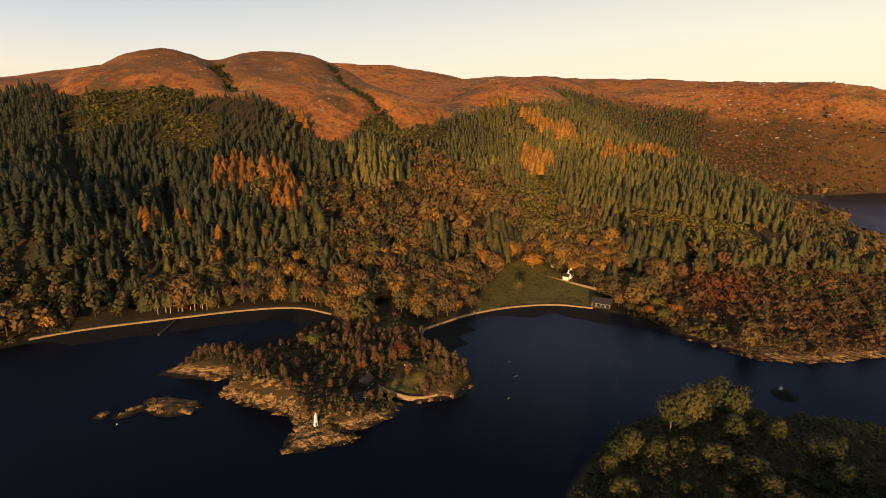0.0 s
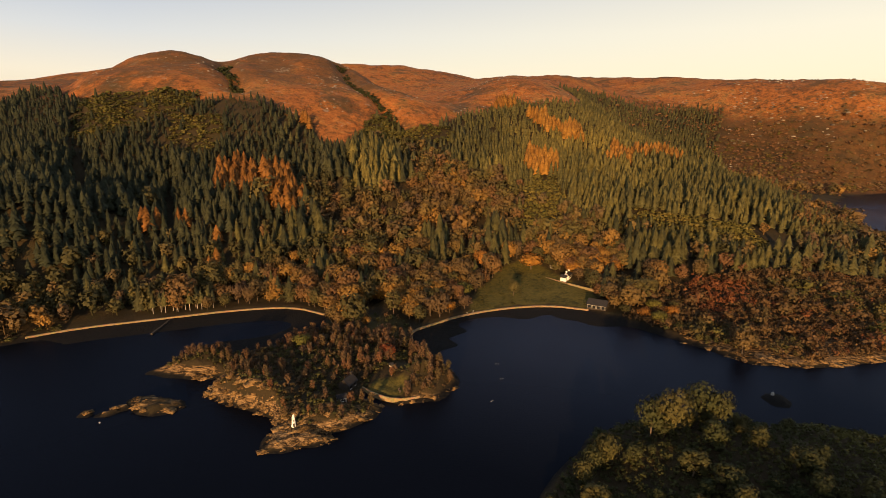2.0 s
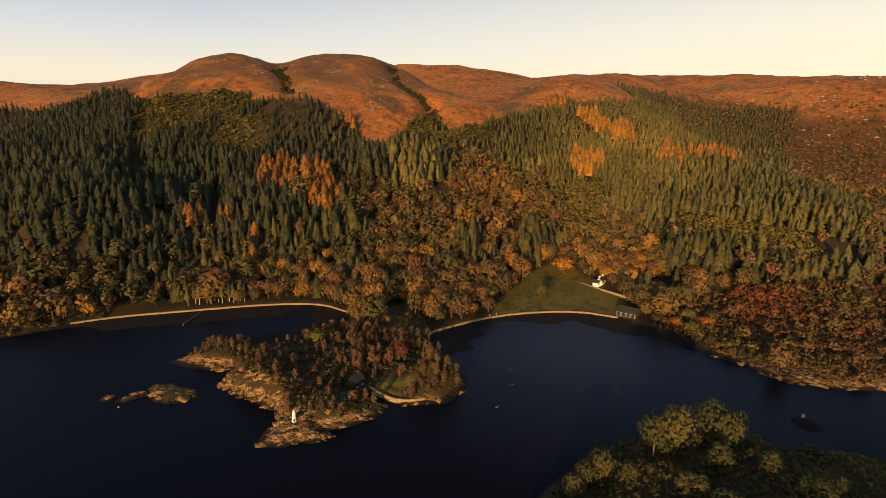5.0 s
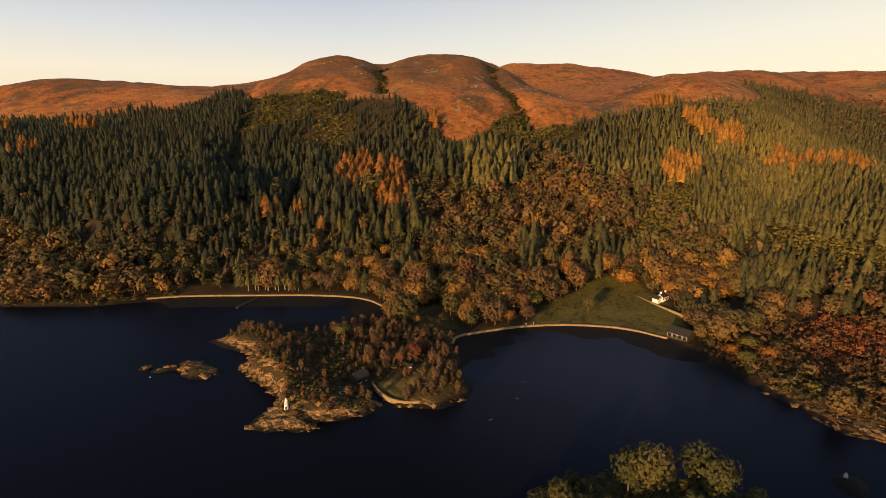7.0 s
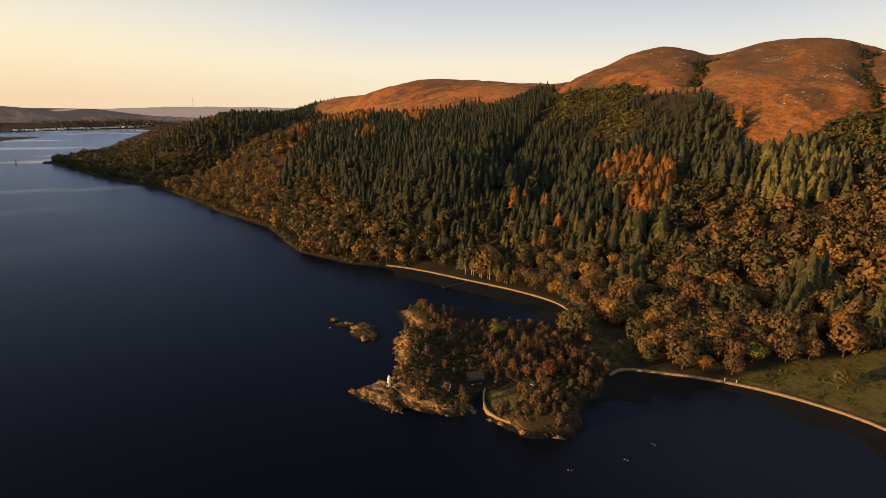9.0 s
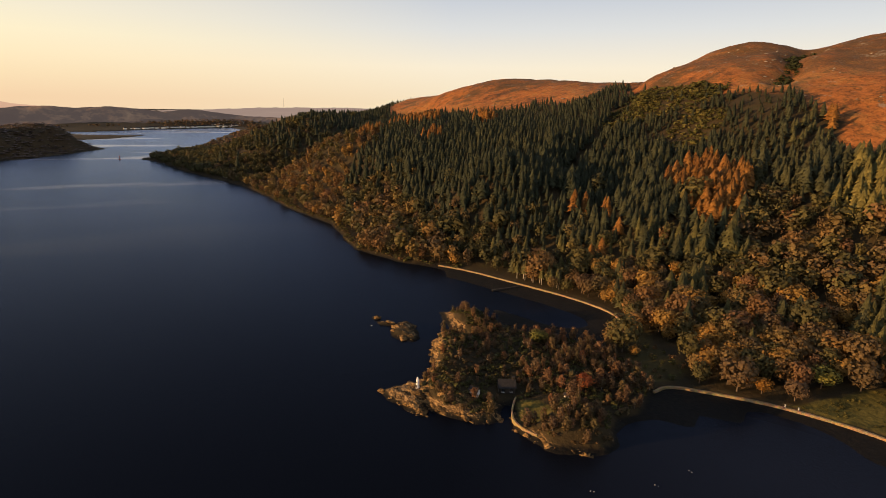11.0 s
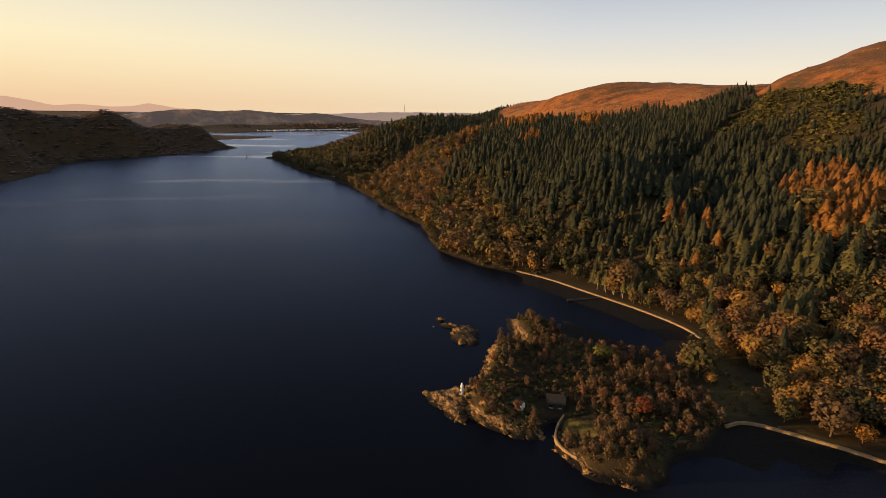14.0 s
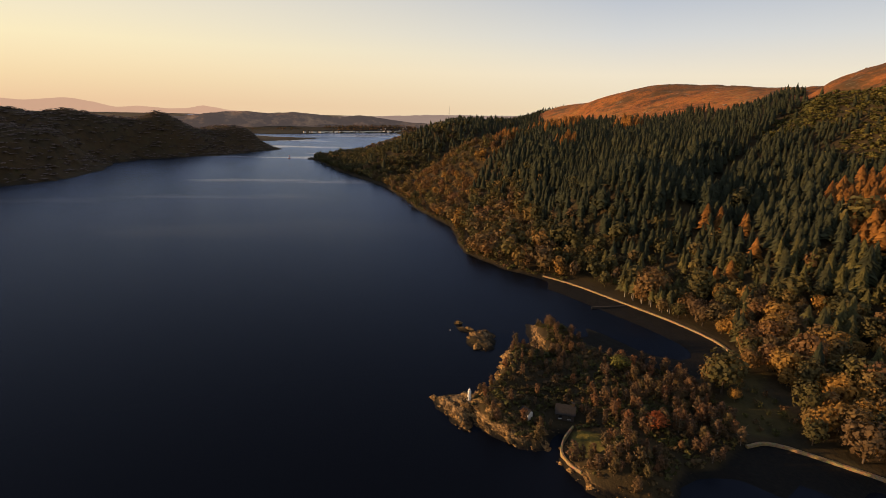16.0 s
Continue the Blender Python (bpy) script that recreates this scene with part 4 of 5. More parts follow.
scrub_spots = spots_of(sx, sy, s_ok, 2.2, 5.5, (0.9, 1.35), scrub_tint)
scrub_spots[:, 3] *= 1 + 0.9 * (rng.uniform(size=len(scrub_spots)) > 0.9)
yx, yy = [np.concatenate(v) for v in zip(scatter(-380, 260, 380, 760, 3.8), scatter(-300, -30, 600, 860, 5.0), scatter(250, 700, 880, 1250, 8))]
yz = land(yx, yy)
line_d = np.minimum(np.minimum(along(yx, yy, RAVINES[0]), along(yx, yy, RAVINES[1])), along(yx, yy, RAVINES[2]))
y_hill = zone(yx, yy, OLIVE_WEST, OLIVE_MID, OLIVE_GULLY, OLIVE_EAST, GREEN_STRIP) + 0.4 * near(yx, yy, -345, 645, 40)
y_dice = rng.uniform(size=yx.shape)
y_ok = ((y_hill > 0.45) & (y_dice < np.where(yx < 30, 0.55 + 0.4 * smooth(wave(yx, yy, 16, 95, 2), -0.3, 0.3), 0.95))) | ((line_d < 6) & (y_dice < 0.5)) | ((yy > 890) & (yx > 300) & (yz < 110) & (y_dice < 0.45) & (wave(yx, yy, 50, 91) > -0.1) & (coast(yx, yy)[0] > 4))
young_spots = spots_of(yx, yy, y_ok, 2.6, 5.0, (1.2, 1.75), np.clip(np.where(yx > 60, 0.60, 0.34) + 0.35 * wave(yx, yy, 18, 93) + rng.normal(0, 0.13, yx.shape) - 0.8 * (line_d < 8), 0, 1))

# the headland's low birches
hx, hy = scatter(-135, 30, 185, 300, 3.3)
hd, _ = coast(hx, hy)
rocky = near(hx, hy, -41, 189, 12) + near(hx, hy, -84, 213, 6) + near(hx, hy, -124, 244, 9) + near(hx, hy, -98, 238, 7)
h_ok = (hd > np.where(hx < -84, 3.2, np.where((hx < -52) | (hy < 199), 3.2, 1.2))) & (rocky < 0.55) & (field_mask(hx, hy) < 0.3) & (signed(hx, hy, HEAD_WOOD) > -2)
h_ok &= (np.hypot(hx + 29, hy - 226) > 6.5) & (np.hypot(hx + 30, hy - 213) > 2.8) & (np.hypot(hx + 13, hy - 244) > 3)
h_ok &= (along(hx, hy, [(-22, 222), (-17, 238), (-6, 251), (6, 258)]) > 3.2)
h_ok &= ~((np.abs(hx + 29) < 3.0) & (hy > 204) & (hy < 226))
h_ok &= rng.uniform(size=hx.shape) < 0.16 + 0.39 * smooth(wave(hx, hy, 13, 83, 2), -0.5, 0.1) + 0.5 * near(hx, hy, 9, 232, 11)
birch_spots = spots_of(hx, hy, h_ok, 4.0, 8.6, (0.8, 1.1), np.clip(0.45 + 0.6 * wave(hx, hy, 22, 81, 2) + rng.normal(0, 0.25, hx.shape), 0, 1))
birch_spots[:, 3] *= 1 + 0.25 * smooth(birch_spots[:, 1], 255, 285)

# the isle nearest the camera
ix, iy = scatter(42, 200, 102, 208, 8.6)
i_d = signed(ix, iy, NEAR_ISLE)
isle_pines = (i_d > 5) & (near(ix, iy, 165, 172, 36) < 0.5) & (rng.uniform(size=ix.shape) < 0.58)
pine_spots = spots_of(ix, iy, isle_pines, 5, 11.5, (1.0, 1.5), np.zeros(ix.shape))
# pines out of view on the southern end, added to shade the isle's front
ix, iy = scatter(48, 196, 84, 130, 8.0)
unseen_crest = spots_of(ix, iy, (signed(ix, iy, NEAR_ISLE) > 6) & (rng.uniform(size=ix.shape) < 0.9), 9, 13, (1.0, 1.4), np.zeros(ix.shape))
pine_spots = pine_spots[pine_spots[:, 1] > 130]
ux, uy = scatter(42, 205, 102, 210, 3.0)
under = (signed(ux, uy, NEAR_ISLE) > 2) & (uy > 131)
under_spots = spots_of(ux, uy, under, 1.6, 3.4, (1.2, 1.6), np.clip(0.08 + 0.25 * wave(ux, uy, 14, 97) + 0.3 * near(ux, uy, 168, 182, 26), 0, 1))


def nearest(spots, n):
    """Splits the spots into the n nearest to the harbour's mouth and the rest."""
    order = np.argsort(np.hypot(spots[:, 0] - 40, spots[:, 1] - 200))
    return spots[order[:n]], spots[order[n:]]


con_near, con_far = nearest(con_spots, 290)
broad_near, broad_far = nearest(broad_spots, 290)
con_mids, con_far = nearest(con_far, 3900)
broad_mids, broad_far = nearest(broad_far, 1450)
mass("nearer_conifer_wood", con_mid, con_mids, mat_conifer, "dark green spruces mixed through the lower hillside", "trees")
mass("nearer_broadleaf_wood", broad_mid, broad_mids, mat_broad, "brown, ochre and olive autumn broadleaf trees", "trees")
mass("conifer_wood", con_lo, con_far, mat_conifer, "dense dark green spruce wood on the hillside", "trees")
mass("larch_wood", larch_lo, larch_spots, mat_larch, "orange autumn larches among dark spruce", "trees")
mass("broadleaf_wood", broad_lo, broad_far, mat_broad, "ochre and olive autumn broadleaf woodland", "trees")
mass("scrub", bush_lo, scrub_spots, mat_scrub, "red-brown and olive scrub above the rocky shore", "scrub")
mass("young_wood", bush_far, young_spots, mat_young, "olive-green young trees and gorse on the hill", "scrub")
mass("isle_undergrowth", [crown_shape(s, 5, 7, 0.11, 0.48, 0.40, 0.5) for s in (121, 122, 123)], under_spots, mat_young, "dark olive undergrowth covering the wooded isle", "scrub")
zx, zy = scatter(-1500, -500, -620, -20, 11)
zd = signed(zx, zy, SOUTH_LAND)
qx, qy = scatter(260, 1150, 880, 1400, 9)
q_z = land(qx, qy)
q_ok = (coast(qx, qy)[0] > 4) & (qx > 300) & (rng.uniform(size=qx.shape) < smooth(140 - q_z + 60 * wave(qx, qy, 60, 37), -10, 60) * 0.9)
mass("moor_scrub", bush_far, spots_of(qx, qy, q_ok, 3, 7, (1.2, 1.8), np.clip(0.55 + 0.35 * wave(qx, qy, 50, 38, 3) + rng.normal(0, 0.2, qx.shape), 0, 1)), mat_birch, "brown birch scrub on the moor above the inlet", "scrub")
tx, ty = scatter(20, 115, 322, 428, 2.0)
t_ok = (signed(tx, ty, FIELD) > 1.5) & (wave(tx, ty, 11, 39, 3) > 0.02) & (rng.uniform(size=tx.shape) < 0.75)
mass("grass_tufts", bush_far, spots_of(tx, ty, t_ok, 0.5, 1.1, (1.2, 2.2), rng.uniform(0, 0.6, tx.shape)), mat_tuft, "rough olive rush tufts across the meadow", "grass")
mass("south_wood", bush_far, spots_of(zx, zy, (zd > 8) & (rng.uniform(size=zx.shape) < 0.85), 2, 3.4, (3.4, 5.0), rng.uniform(size=zx.shape)), mat_hazed_wood, "wood on the shaded far shore, tinted grey-violet for haze", "trees")
fx, fy = scatter(-2700, -1300, 60, 620, 17)
f_z = land(fx, fy)
mass("far_wood", bush_far, spots_of(fx, fy, (f_z > 3) & (rng.uniform(size=fx.shape) < 0.75) & (wave(fx, fy, 120, 33) > -0.35), 6, 11, (1.2, 1.8), rng.uniform(0, 0.7, fx.shape)), mat_birch, "brown woods on low land by the narrows", "trees")
fx, fy = scatter(-3100, -2390, -900, 620, 24)
mass("village_wood", bush_far, spots_of(fx, fy, (land(fx, fy) > 6) & (wave(fx, fy, 150, 35) > 0.0), 5, 9, (1.6, 2.4), rng.uniform(0, 0.6, fx.shape)), mat_birch, "scattered brown woods on the hills behind the village", "trees")
ax, ay = scatter(-135, 30, 180, 300, 2.3)
a_ok = (coast(ax, ay)[0] > np.where((ax < -52) | (ay < 199), 3.0, 1.5)) & (along(ax, ay, [(-22, 222), (-17, 238), (-6, 251)]) > 2.5) & (signed(ax, ay, HEAD_WOOD) > -4) & (field_mask(ax, ay) < 0.2) & (near(ax, ay, -44, 188, 10) + near(ax, ay, -84, 213, 5) + near(ax, ay, -126, 246, 9) + near(ax, ay, -100, 240, 6) < 0.5) & (rng.uniform(size=ax.shape) < 0.8)
a_ok &= (np.hypot(ax + 29, ay - 226) > 5.5) & (np.hypot(ax + 30, ay - 213) > 2.5)
mass("headland_undergrowth", bush_far, spots_of(ax, ay, a_ok, 1.0, 2.4, (1.1, 1.7), np.clip(0.3 + 0.5 * wave(ax, ay, 14, 85, 2) + rng.normal(0, 0.15, ax.shape), 0, 1)), mat_scrub, "low brown and olive undergrowth on the headland", "scrub")
ax, ay = scatter(-640, -198, 170, 310, 3.0)
a_d = coast(ax, ay)[0]
mass("shore_scrub", bush_far, spots_of(ax, ay, (a_d > -0.3) & (a_d < 6) & (rng.uniform(size=ax.shape) < 0.8), 1.2, 3.2, (1.1, 1.7), rng.uniform(0, 0.7, ax.shape)), mat_scrub, "low scrub overhanging the western waterline", "scrub")
ax, ay = scatter(46, 200, 64, 134, 4.6)
mass("isle_scrub", bush_far, spots_of(ax, ay, signed(ax, ay, NEAR_ISLE) > 2, 1.4, 3.4, (1.2, 1.7), rng.uniform(0, 0.5, ax.shape)), mat_young, "dark olive scrub under the isle's pines", "scrub")
ax, ay = scatter(-60, 8, 284, 332, 4.5)
mass("green_shrubs", bush_lo, spots_of(ax, ay, (signed(ax, ay, GREEN) > 1) & (wave(ax, ay, 16, 87, 2) > -0.3) & (rng.uniform(size=ax.shape) < 0.6), 1.8, 4.5, (0.9, 1.3), rng.uniform(0, 0.8, ax.shape)), mat_scrub, "dark shrubs scattered over the shaded green", "scrub")

con_kinds = [(shape_mesh("spruce_trunk", trunk_shape(s, 0.9, 0.014), mat_bark), shape_mesh("spruce_crown", conifer_shape(s, 12, 14, w), mat_conifer_near)) for s, w in ((31, 0.20), (32, 0.24), (33, 0.18), (34, 0.22))]
broad_kinds = [(shape_mesh("broadleaf_trunk", trunk_shape(s, 0.7, 0.022, 4), mat_bark), shape_mesh("broadleaf_crown", crown_shape(s, 21, 31, 0.039, 0.40, 0.46, 0.53, puff=(0.28, 0.46)), mat_broad_near)) for s in (41, 42, 43, 44, 45)]
birch_kinds = [(shape_mesh("birch_trunk", trunk_shape(s, 0.8, 0.012, 5), (mat_bark, mat_pale_bark)[s % 4 == 0]), shape_mesh("birch_crown", crown_shape(s, 14, 34, 0.028, 0.22, 0.52, 0.47, puff=(0.30, 0.52)), mat_birch_near)) for s in (51, 52, 53, 54)]
pine_kinds = [(shape_mesh("pine_trunk", trunk_shape(s, 0.8, 0.02, 5), mat_bark), shape_mesh("pine_crown", crown_shape(s, 20, 46, 0.034, 0.36, 0.46, 0.52, puff=(0.20, 0.40)), mat_pine_near)) for s in (61, 62, 63)]
plant(con_kinds, con_near, "spruce", "tall dark green spruce at the foot of the hill", "tree", "spruces above the harbour")
plant(broad_kinds, broad_near, "broadleaf_tree", "autumn broadleaf tree with ochre-brown leaves", "tree", "broadleaf trees round the harbour")
plant(birch_kinds, nearest(birch_spots, 299)[0], "birch", "small rust-brown birch on the rocky headland", "tree", "birches on the headland")
crest_kinds = [(shape_mesh("crest_pine_trunk", trunk_shape(s, 0.8, 0.02, 4), mat_bark), shape_mesh("crest_pine_crown", crown_shape(s, 14, 14, 0.065, 0.36, 0.44, 0.52), mat_pine_near)) for s in (64, 65)]
plant(crest_kinds, unseen_crest, "pine", "olive-green pine on the wooded isle", "tree", "pines on the isle")
plant(pine_kinds, pine_spots, "pine", "olive-green pine on the wooded isle", "tree", "pines on the isle")


def single(name, x, y, h, w, mat, label, seed, bare=False):
    """One tree that stands out from the rest."""
    shape = crown_shape(seed, 9, 22, 0.05, 0.30, 0.36, 0.55) if bare else crown_shape(seed, 18, 44, 0.038)
    kind = (shape_mesh(name + "_trunk", trunk_shape(seed, 0.75, 0.024, 6), mat_bark), shape_mesh(name + "_crown", shape, mat))
    plant([kind], [(x, y, float(land(x, y)) - 0.2, h, w, seed * 0.7, 0)], name, label, "tree", "")


for i, (x, y, h) in enumerate(((87, 184, 17), (93, 181, 19), (106, 189, 18), (112, 187, 16), (63, 168, 11), (68, 171, 12), (59, 163, 10))):
    single("pine", x, y, h, 0.8, mat_pine_near, "tall olive-green pine on the isle's shore", 130 + i)
single("oak", 74, 408, 13, 1.6, mat_gold, "broad golden-orange oak at the head of the meadow", 71)
single("ash_tree", 37, 403, 17, 1.0, mat_gold, "tall golden autumn tree at the meadow's edge", 72)
single("alder", 56, 358, 12, 0.75, mat_broad_near, "slim ochre-brown tree alone in the meadow", 73)
single("maple", -16, 257, 6.5, 1.5, mat_rust, "rust-red maple among bare birches", 74)
single("willow", -60, 264, 8, 1.35, mat_olive, "rounded olive-green willow among brown birches", 75)
single("hawthorn", -33, 300, 6, 1.1, mat_broad_near, "small brown hawthorn on the shaded green", 76)
single("field_maple", 14, 326, 8, 1.2, mat_gold, "small orange tree beside the sea wall", 77)
single("sycamore", 22, 352, 11, 1.4, mat_olive, "olive-green sycamore beside the meadow", 78)
for i, (x, y) in enumerate(((121, 329), (130, 321), (139, 331), (127, 339), (147, 322), (136, 312), (152, 333), (118, 345))):
    single("oak", x, y, 6.5 + i % 3, 1.35, (mat_broad_near, mat_gold, mat_olive)[i % 3], "rounded golden-brown oak above the rocky shore", 140 + i)
for i, (x, y) in enumerate(((104, 396), (112, 405), (121, 398), (118, 384), (130, 392), (108, 415), (126, 412), (140, 402))):
    single("oak", x, y, 11 + i % 3, 1.5, (mat_gold, mat_broad_near)[i % 2], "broad ochre oak behind the white cottage", 80 + i)

# a row of tall bare-stemmed spruces behind the western sea wall
row_trunk = shape_mesh("row_spruce_trunk", trunk_shape(95, 0.9, 0.016), mat_pale_bark)
row_crown = conifer_shape(96, 10, 11, 0.15)
row_crown[0][:, 2] = 0.28 + 0.72 * row_crown[0][:, 2]
row_kind = (row_trunk, shape_mesh("row_spruce_crown", row_crown, mat_conifer_near))
row = [(-163 + 3.1 * i, 316 + 1.25 * i + 2 * (i % 2), 0, 12.5 + (i * 7 % 5) * 0.5, 1.15, i, 0) for i in range(11)]
plant([row_kind], [(x, y, float(land(x, y)), h, w, t, 0) for x, y, _, h, w, t, _ in row], "row_spruce", "straight spruce with a bare pale stem behind the sea wall", "tree", "row of spruces by the sea wall")


# ---- built things ----
def part(name, bm, mat, parent, label=""):
    me = bpy.data.meshes.new(name)
    bm.to_mesh(me)
    bm.free()
    me.materials.append(mat)
    return child(name, me, parent, label)


def box(bm, x0, x1, y0, y1, z0, z1):
    m = Matrix.Translation(((x0 + x1) / 2, (y0 + y1) / 2, (z0 + z1) / 2)) @ Matrix.Diagonal((x1 - x0, y1 - y0, z1 - z0, 1))
    return bmesh.ops.create_cube(bm, size=1, matrix=m)["verts"]


def lathe(bm, rings, sides=16):
    """A turned form from (radius, height) rings."""
    rows = [[bm.verts.new((r * math.cos(6.28318 * i / sides), r * math.sin(6.28318 * i / sides), z)) for i in range(sides)] for r, z in rings]
    for a, b in zip(rows, rows[1:]):
        for i in range(sides):
            bm.faces.new((a[i], a[(i + 1) % sides], b[(i + 1) % sides], b[i]))
    bm.faces.new(rows[-1])
    bm.faces.new(rows[0][::-1])


def ring_wall(bm, line, thick, base, top, step=1.2, ragged=0.05):
    """A rough stone wall along an open line, in metres, with a proud coping; base and top are heights."""
    pts = []
    for (ax, ay), (bx, by) in zip(line, line[1:]):
        n = max(1, int(math.hypot(bx - ax, by - ay) / step))
        pts += [(ax + (bx - ax) * i / n, ay + (by - ay) * i / n) for i in range(n)]
    pts.append(line[-1])
    r = random.Random(len(pts))
    prof = [(-0.62, base), (-0.5, top - 0.25), (-0.58, top - 0.22), (-0.56, top), (0.56, top), (0.58, top - 0.22), (0.5, top - 0.25), (0.62, base)]
    rows = []
    for i, (x, y) in enumerate(pts):
        (ax, ay), (bx, by) = pts[max(0, i - 1)], pts[min(len(pts) - 1, i + 1)]
        d = math.hypot(bx - ax, by - ay) or 1
        nx, ny = -(by - ay) / d, (bx - ax) / d
        lift = r.uniform(-ragged, ragged)
        rows.append([bm.verts.new((x + nx * o * thick, y + ny * o * thick, z + (lift if z > base else 0))) for o, z in prof])
    for a, b in zip(rows, rows[1:]):
        for i in range(len(prof) - 1):
            bm.faces.new((a[i], b[i], b[i + 1], a[i + 1]))
    bm.faces.new(rows[0])
    bm.faces.new(rows[-1][::-1])
    bmesh.ops.recalc_face_normals(bm, faces=bm.faces)


def stone_wall(name, line, thick, base, top, label, mat=None):
    bm = bmesh.new()
    ring_wall(bm, [(x * PLAN, y * PLAN) for x, y in line], thick, base * PLAN, top * PLAN)
    me = bpy.data.meshes.new(name)
    bm.to_mesh(me)
    bm.free()
    me.materials.append(mat or mat_stone)
    return tagged(new(name, me), label, "wall")


stone_wall("sea_wall", EAST_WALL, 0.7, -0.4, 1.75, "long pale stone sea wall curving round the harbour")
stone_wall("sea_wall", [p for p in WEST_WALL if p[0] > -216], 0.7, -0.4, 1.75, "pale stone sea wall along the western wooded shore")
stone_wall("quay_wall", rounded([(-24, 229), (-18, 223.5), (-10, 219), (-3, 219.5), (2, 222)], 2), 0.4, -0.5, 2.1, "curved pale stone quay wall round a small lawn")
stone_wall("field_wall", rounded([(73, 402), (84, 393), (96, 380), (111, 366)], 2), 0.4, 2.0, 5.9, "low pale stone field wall beside the cottage")
stone_wall("groyne", [(-150.7, 312), (-150, 300), (-150, 289)], 0.7, -0.5, 1.1, "dark weedy timber groyne running into the shallows", mat_dark_wood)


def gable(bm, w, d, z0, z1):
    """A roof prism over a w by d plan, its ridge along x, with eaves."""
    e = 0.3
    v = [bm.verts.new(p) for p in ((-w / 2 - e, -d / 2 - e, z0), (w / 2 + e, -d / 2 - e, z0), (w / 2 + e, d / 2 + e, z0), (-w / 2 - e, d / 2 + e, z0), (-w / 2 - e, 0, z1), (w / 2 + e, 0, z1),
                                   (-w / 2 - e, -d / 2 - e, z0 + 0.15), (w / 2 + e, -d / 2 - e, z0 + 0.15), (w / 2 + e, d / 2 + e, z0 + 0.15), (-w / 2 - e, d / 2 + e, z0 + 0.15), (-w / 2 - e, 0, z1 + 0.15), (w / 2 + e, 0, z1 + 0.15))]
    for f in ((0, 4, 5, 1), (3, 2, 5, 4), (6, 7, 11, 10), (9, 10, 11, 8), (0, 1, 7, 6), (3, 9, 8, 2), (0, 6, 10, 4), (4, 10, 9, 3), (1, 5, 11, 7), (5, 2, 8, 11)):
        bm.faces.new([v[i] for i in f])
    bmesh.ops.recalc_face_normals(bm, faces=bm.faces)


def walls(bm, w, d, h, ridge):
    """House walls with their gables, ridge along x."""
    v = [bm.verts.new(p) for p in ((-w / 2, -d / 2, -0.6), (w / 2, -d / 2, -0.6), (w / 2, d / 2, -0.6), (-w / 2, d / 2, -0.6), (-w / 2, -d / 2, h), (w / 2, -d / 2, h), (w / 2, d / 2, h), (-w / 2, d / 2, h),
                                   (-w / 2, 0, ridge - 0.1), (w / 2, 0, ridge - 0.1))]
    for f in ((0, 1, 5, 4), (2, 3, 7, 6), (1, 2, 6, 9, 5), (3, 0, 4, 8, 7), (0, 3, 2, 1), (4, 5, 9, 8), (6, 7, 8, 9)):
        bm.faces.new([v[i] for i in f])
    bmesh.ops.recalc_face_normals(bm, faces=bm.faces)


def house(name, x, y, z, turn, w, d, h, ridge, wall_mat, label, windows=2, chimneys=1, group=""):
    t = thing(name, x, y, z, label, "house", group, turn)
    bm = bmesh.new()
    walls(bm, w, d, h, ridge)
    part("wall", bm, wall_mat, t)
    bm = bmesh.new()
    gable(bm, w, d, h - 0.05, ridge)
    part("roof", bm, mat_slate, t, "dark slate roof")
    for side in (-1, 1):
        for i in range(windows):
            cx = (i - (windows - 1) / 2) * w / windows
            bm = bmesh.new()
            box(bm, cx - 0.4, cx + 0.4, side * d / 2 - 0.05, side * d / 2 + 0.05, h * 0.38, h * 0.82)
            win = part("window", bm, mat_glass_dark, t, "dark glass window")
            bm = bmesh.new()
            box(bm, cx - 0.5, cx + 0.5, side * (d / 2 + 0.06) - 0.08, side * (d / 2 + 0.06) + 0.08, h * 0.38 - 0.12, h * 0.38 - 0.02)
            part("sill", bm, mat_white, win)
    bm = bmesh.new()
    box(bm, -0.45 + w * 0.2, 0.45 + w * 0.2, -d / 2 - 0.06, -d / 2 + 0.05, -0.5, h * 0.72)
    part("door", bm, mat_dark_wood, t, "dark timber door")
    for i in range(chimneys):
        cx = (w / 2 - 0.5) * (1 if i == 0 else -1)
        bm = bmesh.new()
        box(bm, cx - 0.35, cx + 0.35, -0.3, 0.3, ridge - 0.5, ridge + 0.8)
        box(bm, cx - 0.42, cx + 0.42, -0.37, 0.37, ridge + 0.62, ridge + 0.74)
        part("chimney", bm, wall_mat, t)
    return t


house("cottage", 98, 391, float(land(98, 391)), 58, 4.6, 3.0, 2.0, 3.4, mat_white, "white two-gabled cottage with a dark slate roof beside the meadow", 3, 2)
t = thing("cottage_porch", 94.5, 386, float(land(94.5, 386)), "white gabled annex on the meadow side of the cottage", "house", "", 150)
bm = bmesh.new()
walls(bm, 2.8, 2.4, 2.1, 3.3)
part("wall", bm, mat_white, t)
bm = bmesh.new()
gable(bm, 2.8, 2.4, 2.05, 3.3)
part("roof", bm, mat_slate, t, "dark slate roof")
house("outhouse", 90, 409, float(land(90, 409)), 40, 2.0, 1.5, 1.3, 1.9, mat_dim_white, "small pale outhouse behind the field wall", 1, 0)
house("slate_house", -30, 228, float(land(-30, 228)) - 0.1, 68, 4.8, 3.6, 1.8, 3.8, mat_dark_wood, "dark timber house with a grey slate roof among birches", 2, 1)
